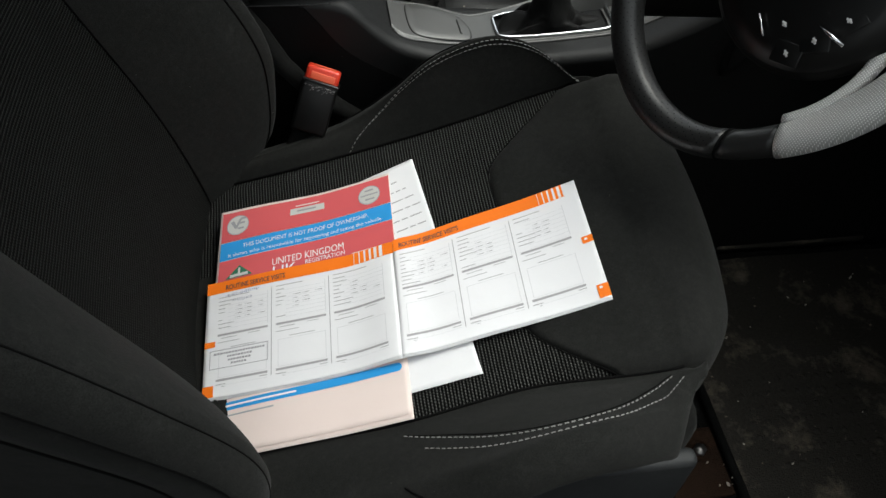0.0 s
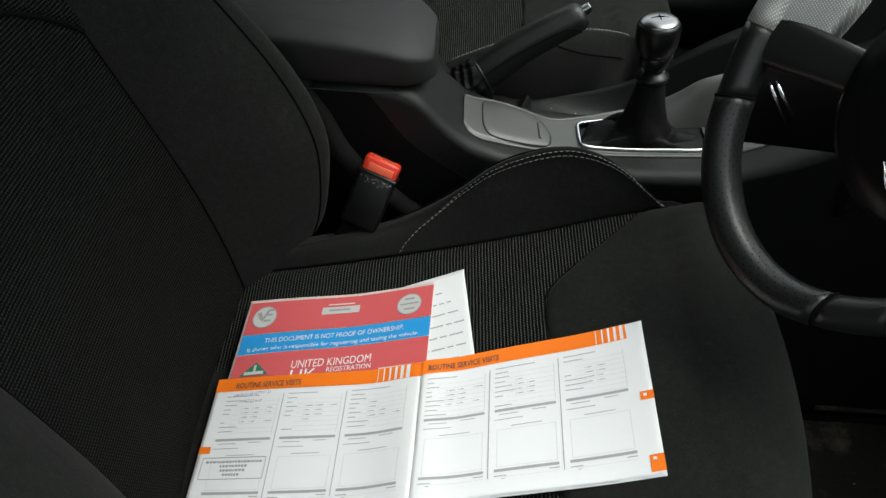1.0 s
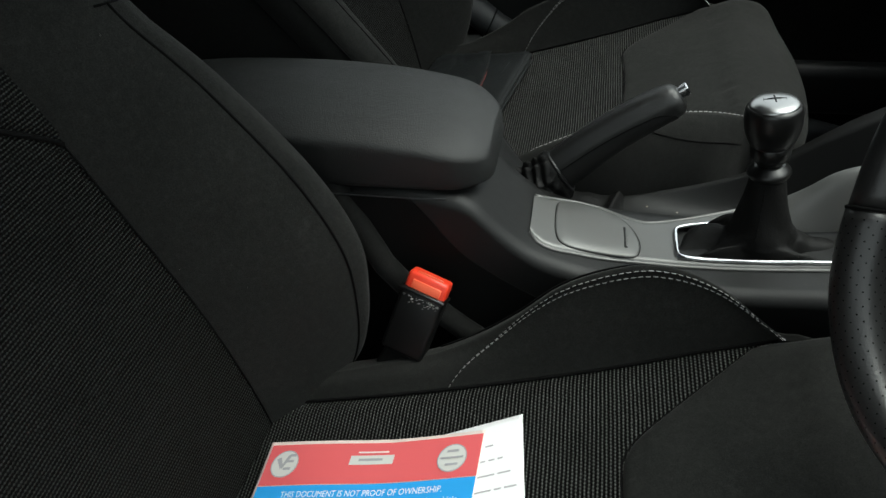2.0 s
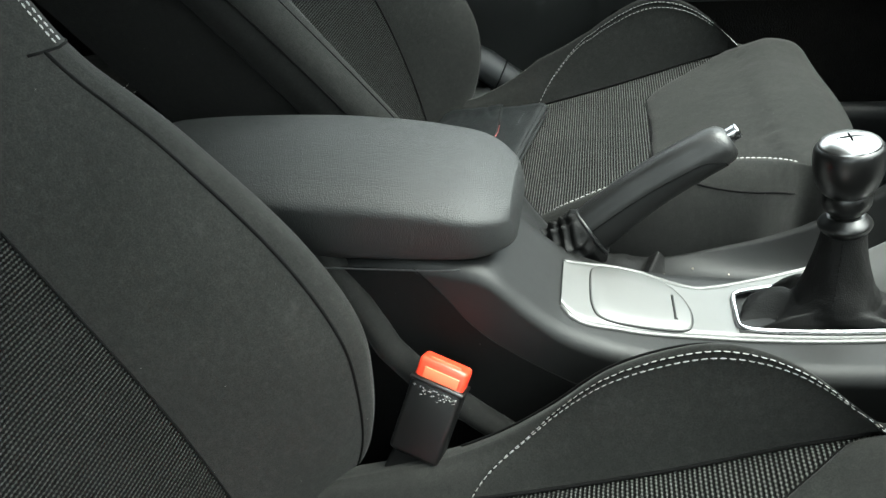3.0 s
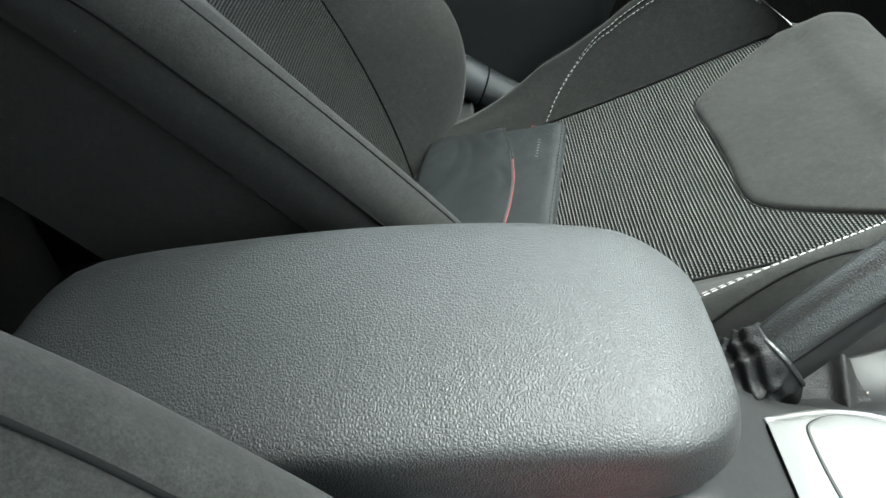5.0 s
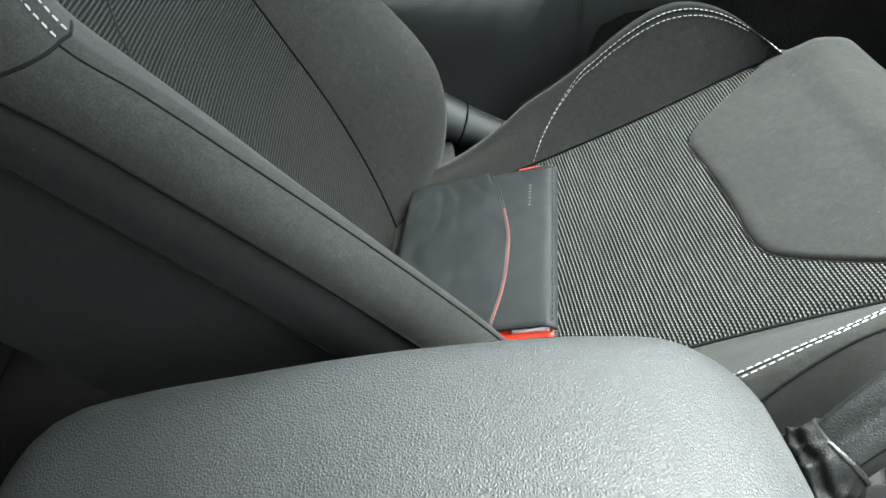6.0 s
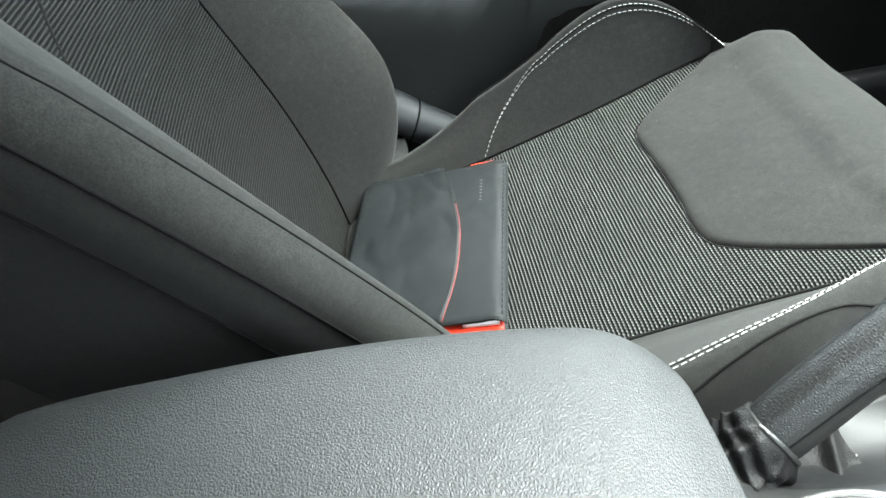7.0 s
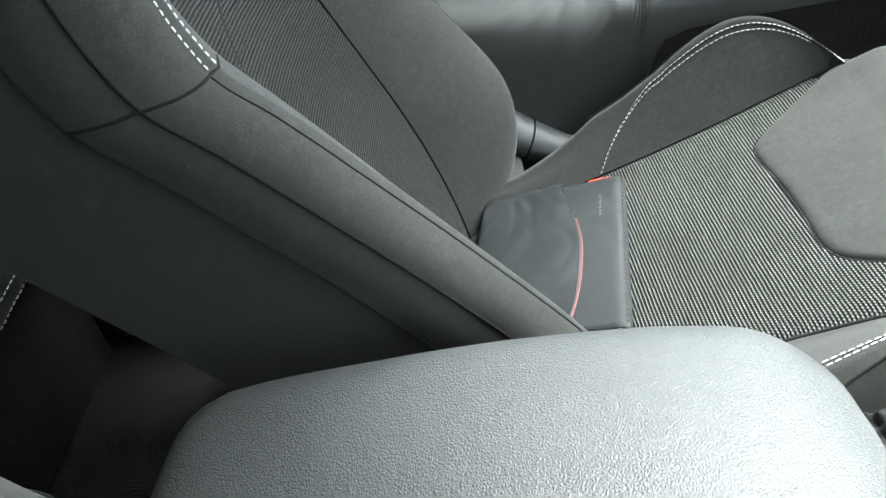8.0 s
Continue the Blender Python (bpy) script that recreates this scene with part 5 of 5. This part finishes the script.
def letter():
    l = thing("letter", "white printed letter lying under the other papers on the seat", "letter")
    f = corner_map((-0.1215, 0.1185), (0.0838, 0.1745), (0.1187, -0.1165), (-0.086, -0.130), -0.0045)
    part("sheet", leaf(f), WHITE, l)
    rnd = random.Random(8)
    rects = []
    for row in range(9):
        b = 0.08 + row * 0.048
        a = 0.7
        while a < 0.95 - 0.1 * rnd.random():
            w = rnd.uniform(0.02, 0.07)
            rects.append((a, b, min(a + w, 0.97), b + 0.0055))
            a += w + 0.012
    tagged(part("print_line", patches(f, rects), RULE_INK, l, "grey printed lines"), kind="stuff")
    return l


letter()


def registration_document():
    d = thing("registration_document", "red and blue folded vehicle registration document, pale pink inside", "document")
    curl = lambda a, b: 0.011 * max(0.0, 1 - a / 0.6) ** 1.3 * (1 - b) ** 3 + 0.0012 * (1 + math.sin(a * 7))
    f = corner_map((-0.1420, 0.1440), (0.0540, 0.1570), (0.0460, -0.1435), (-0.1600, -0.1455), -0.0025, curl)
    part("back_page", leaf(corner_map((-0.1405, 0.1420), (0.051, 0.1540), (0.048, -0.1485), (-0.151, -0.1495), -0.004, curl)), PINK, d)
    front = part("front_page", leaf(f), PINK, d)
    part("red_panel", patches(f, [(0.012, 0.012, 0.995, 0.145), (0.012, 0.228, 0.995, 0.66)]), RED_INK, front, "red printed panel")
    part("blue_band", patches(f, [(0.012, 0.147, 0.995, 0.226)]), BLUE_INK, front, "blue printed band")
    part("blue_band", patches(f, [(0.0, 0.815, 0.955, 0.845)]), BLUE_INK, front, "blue printed band")
    part("blue_band_end", disc(f, 0.955, 0.83, 0.02, 0.015, 0.0006), BLUE_INK, front)
    for text, a, b, h, w, m in (
        ("THIS DOCUMENT IS NOT PROOF OF OWNERSHIP.", 0.14, 0.186, 0.019, 0.72, WHITE),
        ("It shows who is responsible for registering and taxing the vehicle.", 0.06, 0.217, 0.016, 0.88, WHITE),
        ("UNITED KINGDOM", 0.315, 0.299, 0.03, 0.40, WHITE),
        ("UK", 0.32, 0.352, 0.046, 0.13, WHITE),
        ("REGISTRATION", 0.5, 0.324, 0.018, 0.22, WHITE),
    ):
        part("lettering", lettering(text, f, a, b, h, w), m, front)
    for a, b in ((0.104, 0.077), (0.875, 0.083)):
        part("roundel", sheet(lambda q, t: f(a + 0.064 * q * math.cos(t), b + 0.044 * q * math.sin(t), 0.0011), [0.001] + steps(0.2, 1, 5), steps(0, 2 * math.pi, 40)[:-1], True), PAPER_GREY, front, "pale grey printed roundel")
        part("roundel_rim", sheet(lambda q, t: f(a + 0.064 * q * math.cos(t), b + 0.044 * q * math.sin(t), 0.0014), [0.93, 1.0], steps(0, 2 * math.pi, 60)[:-1], True), GREY_INK, front)
    part("emblem", merge(poly(f, [(0.06, 0.061), (0.08, 0.056), (0.098, 0.082), (0.092, 0.096)], 0.0019), poly(f, [(0.098, 0.096), (0.092, 0.086), (0.112, 0.05), (0.13, 0.05)], 0.0019), patches(f, [(0.118, 0.046, 0.15, 0.055), (0.115, 0.066, 0.145, 0.074), (0.105, 0.09, 0.14, 0.098)], 0.0019)), GREY_INK, front)
    for bar in ((0.85, 0.058, 0.9, 0.066), (0.825, 0.08, 0.925, 0.086), (0.85, 0.101, 0.905, 0.108)):
        part("number_bar", patches(f, [bar], 0.0019), GREY_INK, front)
    part("number_plate", patches(f, [(0.41, 0.055, 0.61, 0.085)], 0.0011), PAPER_GREY, front)
    part("number_bar", patches(f, [(0.45, 0.066, 0.56, 0.074)], 0.0016), GREY_INK, front)
    part("caption_bar", patches(f, [(0.44, 0.042, 0.58, 0.047)], 0.0012), PINK, front)
    part("emblem_triangle", poly(f, [(0.13, 0.262), (0.055, 0.314), (0.205, 0.314)], 0.0014), GREEN_INK, front, "green triangle emblem")
    part("emblem_bar", patches(f, [(0.08, 0.3, 0.18, 0.312)], 0.0019), PAPER_GREY, front)
    part("emblem_bar", patches(f, [(0.124, 0.275, 0.136, 0.3)], 0.0019), PAPER_GREY, front)
    part("caption_bar", patches(f, [(0.06, 0.33, 0.2, 0.335)], 0.0012), PINK, front)
    part("caption_bar", patches(f, [(0.76, 0.33, 0.98, 0.335)], 0.0012), PINK, front)
    part("caption_bar", patches(f, [(0.1, 0.827, 0.46, 0.834)], 0.0012), WHITE, front)
    for bar in ((0.05, 0.795, 0.38, 0.801), (0.56, 0.79, 0.86, 0.796), (0.05, 0.862, 0.35, 0.868)):
        part("caption_bar", patches(f, [bar], 0.0006), RULE_INK, front)
    return d


registration_document()


def service_book():
    s = thing("service_book", "open service record book with orange headers and printed forms", "book")
    hump = lambda a, b: 0.008 * math.exp(-(((a - 1.0) / 0.16) ** 2)) + 0.001 * max(0.0, 1 - a / 0.25) ** 2 + 0.0015 * math.sin(a * 5 + b * 2)
    hump_r = lambda a, b: 0.008 * math.exp(-((a / 0.12) ** 2)) + 0.002 * math.sin(a * 6)
    lf = corner_map((-0.1555, 0.0515), (0.0472, 0.0505), (0.0428, -0.0888), (-0.1570, -0.0867), 0.003, hump)
    rf = corner_map((0.0472, 0.0505), (0.2520, 0.0845), (0.2540, -0.0690), (0.0428, -0.0888), 0.003, hump_r)

    def under(f, sink):
        return lambda a, b, up=0.0: f(a * 1.006 - 0.003, b * 1.012 - 0.004, up - sink)

    rnd = random.Random(11)
    for f, side in ((lf, "left"), (rf, "right")):
        part("under_page", leaf(under(f, 0.0018), thick=0.0014), WHITE, s)
        pg = part("page", leaf(f), WHITE, s, "white printed page")
        part("header_band", patches(f, [(0.0, 0.0, 1.0 if side == "left" else 0.93, 0.108)]), ORANGE_INK, pg, "orange printed header band")
        part("header_lettering", lettering("ROUTINE SERVICE VISITS", f, 0.1 if side == "left" else 0.03, 0.088, 0.042, 0.32, bold=0.012), BLACK_INK, pg)
        bars = [(0.79 + 0.027 * k, 0.004, 0.79 + 0.027 * k + 0.003 + 0.003 * k, 0.106) for k in range(6)]
        tagged(part("header_stripe", patches(f, bars, 0.0008), WHITE, pg), kind="stuff")
        grey, pale, fine, frames_ = [], [], [], []
        for col in range(3):
            a0 = 0.066 + 0.305 * col if side == "left" else 0.03 + 0.305 * col
            w = 0.262
            r1, r2 = (0.48, 0.855) if side == "left" else (0.45, 0.845)
            if col:
                grey.append((a0 - 0.026, 0.15, a0 - 0.022, 0.9))
            grey.append((a0, r1, a0 + w, r1 + 0.018))
            grey.append((a0, r2, a0 + w, r2 + 0.018))
            fine.append((a0, 0.15, a0 + rnd.uniform(0.13, 0.2), 0.156))
            for k in range(8):
                b = 0.185 + 0.034 * k
                if rnd.random() < 0.8:
                    fine.append((a0, b, a0 + rnd.uniform(0.02, 0.1), b + 0.006))
                pale.append((a0 + 0.05, b + 0.014, a0 + w, b + 0.0165))
                if k in (2, 3, 4, 5):
                    for q in (0.1, 0.15, 0.22)[: rnd.randint(1, 3)]:
                        fine.append((a0 + q, b - 0.003, a0 + q + rnd.uniform(0.015, 0.03), b + 0.003))
                        frames_.append((a0 + q - 0.011, b - 0.005, a0 + q - 0.004, b + 0.005))
            fine += [(a0 + 0.02, r1 + 0.035, a0 + 0.1, r1 + 0.04), (a0 + 0.16, r1 + 0.03, a0 + 0.22, r1 + 0.035), (a0, r1 + 0.07, a0 + 0.12, r1 + 0.075), (a0 + 0.07, r1 + 0.12, a0 + 0.2, r1 + 0.125), (a0, r2 + 0.04, a0 + 0.05, r2 + 0.046), (a0 + w - 0.04, r2 + 0.03, a0 + w, r2 + 0.036), (a0 + 0.03, r2 + 0.06, a0 + 0.045, r2 + 0.064)]
            for b in (r1 + 0.14, r2 - 0.015):
                pale.append((a0 + 0.01, b, a0 + w - 0.005, b + 0.003))
            pale += [(a0 + 0.01, r1 + 0.14, a0 + 0.0125, r2 - 0.015), (a0 + w - 0.0075, r1 + 0.14, a0 + w - 0.005, r2 - 0.015), (a0 + w - 0.003, 0.17, a0 + w, r1 - 0.02), (a0 + 0.02, r2 + 0.05, a0 + w, r2 + 0.0525)]
        tagged(part("form_rule", patches(f, grey), RULE_INK, pg), kind="stuff")
        tagged(part("form_line", patches(f, pale, 0.0004), PALE_INK, pg), kind="stuff")
        tagged(part("form_caption", patches(f, fine, 0.0005), RULE_INK, pg), kind="stuff")
        tagged(part("tick_box", patches(f, frames_, 0.0005), PALE_INK, pg), kind="stuff")
        if side == "left":
            for tab in ((0.0, 0.535, 0.055, 0.585), (0.0, 0.9, 0.055, 0.99)):
                part("edge_tab", patches(f, [tab], 0.0007), ORANGE_INK, pg, "orange edge tab")
            stamp = [(0.03, 0.615, 0.33, 0.62), (0.03, 0.765, 0.33, 0.77), (0.03, 0.615, 0.033, 0.77), (0.327, 0.615, 0.33, 0.77)]
            for b, a0, a1 in ((0.64, 0.05, 0.31), (0.67, 0.12, 0.25), (0.7, 0.125, 0.235), (0.73, 0.14, 0.22)):
                a = a0
                while a < a1:
                    g = rnd.uniform(0.008, 0.014)
                    stamp.append((a, b, a + g, b + 0.016))
                    a += g + 0.004
            tagged(part("stamp", patches(f, stamp, 0.0006), GREY_INK, pg, "grey ink stamp"), kind="stuff")
            pen = []
            for k in range(26):
                a, b = (0.1 + 0.011 * k, 0.145 - 0.001 * k) if k < 17 else (0.14 + 0.012 * (k - 17), 0.195)
                h = rnd.uniform(0.012, 0.03)
                pen.append((a, b - h / 2, a + 0.0025, b + h / 2))
                if k % 2:
                    m0 = b + rnd.uniform(-h, h) / 2
                    pen.append((a, m0, a + 0.009, m0 + 0.0035))
            tagged(part("pen_mark", patches(f, pen, 0.0006), PEN_INK, pg, "blue handwritten marks"), kind="stuff")
        else:
            for tab in ((0.945, 0.49, 1.0, 0.545), (0.945, 0.885, 1.0, 0.985)):
                t = part("edge_tab", patches(f, [tab], 0.0007), ORANGE_INK, pg, "orange edge tab")
                part("tab_bar", patches(f, [(tab[0] + 0.012, tab[1] + 0.015, tab[0] + 0.026, tab[1] + 0.032)], 0.001), WHITE, t)
    return s


service_book()


def wallet():
    """Handbook wallet on the passenger squab."""
    w = thing("document_wallet", "blue-grey vinyl handbook wallet with red piping on the passenger seat", "wallet")
    tl, tr, br = Vector((-0.131, 0.947)), Vector((0.0295, 0.893)), Vector((-0.0165, 0.6595))
    bl = tl + br - tr

    def f(a, b, up=0.0):
        p = tl.lerp(tr, a).lerp(bl.lerp(br, a), b)
        z = 0.330 + 0.24 * (p.x - 0.04)
        puff = 0.004 * math.sin(math.pi * min(1, max(0, a))) * math.sin(math.pi * min(1, max(0, b)))
        return (p.x, p.y, z + up + puff)

    def fold(a, b):
        big = noise.noise(Vector((a * 2.2, b * 3.1, 0.7)))
        ridge = abs(noise.noise(Vector((a * 3.0 + b * 1.4, b * 2.6 - a, 5.1))))
        return 0.004 * big - 0.011 * max(0.0, 0.12 - ridge) + 0.0008 * noise.noise(Vector((a * 9, b * 12, 2.0)))

    part("back_cover", leaf(lambda a, b, up=0.0: f(a, b, 0.004 + up), 12, 12, 0.003), WALLET, w)
    part("lining", leaf(lambda a, b, up=0.0: f(0.62 + 0.36 * a, 0.0 - 0.012 + 1.022 * b, 0.0085 + up), 10, 20, 0.004), RED, w, "red lining")
    part("booklet", leaf(lambda a, b, up=0.0: f(0.76 + 0.2 * a, 0.02 + 0.975 * b, 0.0135 + up), 8, 20, 0.004), WHITE, w, "white handbook inside")
    part("front_cover", leaf(lambda a, b, up=0.0: f(a, b, 0.0175 + up + fold(a, b) * 0.5 - 0.006 * max(0, (a - 0.93) / 0.07) ** 2), 30, 30, 0.002), WALLET, w)
    edge = keyed((0, 0.565), (0.15, 0.625), (0.3, 0.674), (0.51, 0.721), (0.72, 0.713), (0.9, 0.682), (1, 0.65))
    flap = lambda a, b, up=0.0: f(a * edge(b), b, 0.0212 + up + fold(a, b) + 0.0015 * math.sin(b * 19 + a * 4) * a)
    fl = part("flap", leaf(flap, 30, 36, 0.002), WALLET, w, "blue-grey vinyl closing flap")
    part("flap_piping", tube([flap(1.004, b, -0.0005) for b in steps(0.3, 1, 24)], 0.0004, 8), THREAD_RED, fl, "thin red piping")
    part("flap_edge", tube([flap(1.002, b, 0.0) for b in steps(0, 0.31, 16)], 0.0009, 8), WALLET, fl)
    pts = [flap(0.975, b, 0.0008) for b in steps(0.01, 0.99, 60)]
    part("stitching", stitches(pts, [(0, 0, 1)] * len(pts), 0.003, 0.002, 0.0008), BLACK, fl)
    pts = [f(0.975, b, 0.0185) for b in steps(0.02, 0.98, 60)]
    part("stitching", stitches(pts, [(0, 0, 1)] * len(pts), 0.004, 0.003, 0.001), BLACK, w)
    part("name_bar", patches(lambda a, b, up=0.0: f(a, b, 0.0182 + up), [(0.825 + 0.003 * (k % 2), 0.14 + 0.024 * k, 0.84, 0.148 + 0.024 * k) for k in range(7)], 0.0006), FAINT_INK, w)
    part("pull_tab", box((0.028, 0.008, 0.003), f(0.83, -0.018, 0.012), 0.001, turn=Euler((0, -0.24, -0.34)).to_matrix()), RED, w, "red pull tab")
    return w


wallet()


# ---- dirt ----
def crumbs(name, label, spots, size, seed):
    """Scattered pale crumbs, each a small uneven lump resting on its support."""
    rnd = random.Random(seed)
    bm = bmesh.new()
    for (x0, x1), (y0, y1), z_of, count in spots:
        for _ in range(count):
            x, y, s = rnd.uniform(x0, x1), rnd.uniform(y0, y1), size * rnd.uniform(0.4, 1.3)
            m = Matrix.Translation((x, y, z_of(x, y) + s * 0.3)) @ Euler((rnd.random() * 3, rnd.random() * 3, rnd.random() * 3)).to_matrix().to_4x4() @ Matrix.Diagonal((s * rnd.uniform(0.6, 1.6), s * rnd.uniform(0.4, 1.0), s * 0.5, 1))
            bmesh.ops.create_icosphere(bm, subdivisions=1, radius=1.0, matrix=m)
    return tagged(part(name, bm, CRUMB, None, "", False), label, "crumbs", kind="stuff")


CRUMB = paper("dry_crumb", (0.5, 0.45, 0.38))
crumbs("floor_crumbs", "pale crumbs and grit scattered over the dirty floor mat", [((0.44, 0.9), (-0.28, 0.2), lambda x, y: 0.016, 20), ((0.47, 0.5), (-0.15, -0.1), lambda x, y: 0.012, 6)], 0.0022, 3)
crumbs("tray_crumbs", "pale crumbs in the tray of the centre console", [((0.165, 0.26), (0.425, 0.46), lambda x, y: 0.37 + 0.1 * max(0.0, 0.44 - y), 9)], 0.0013, 5)
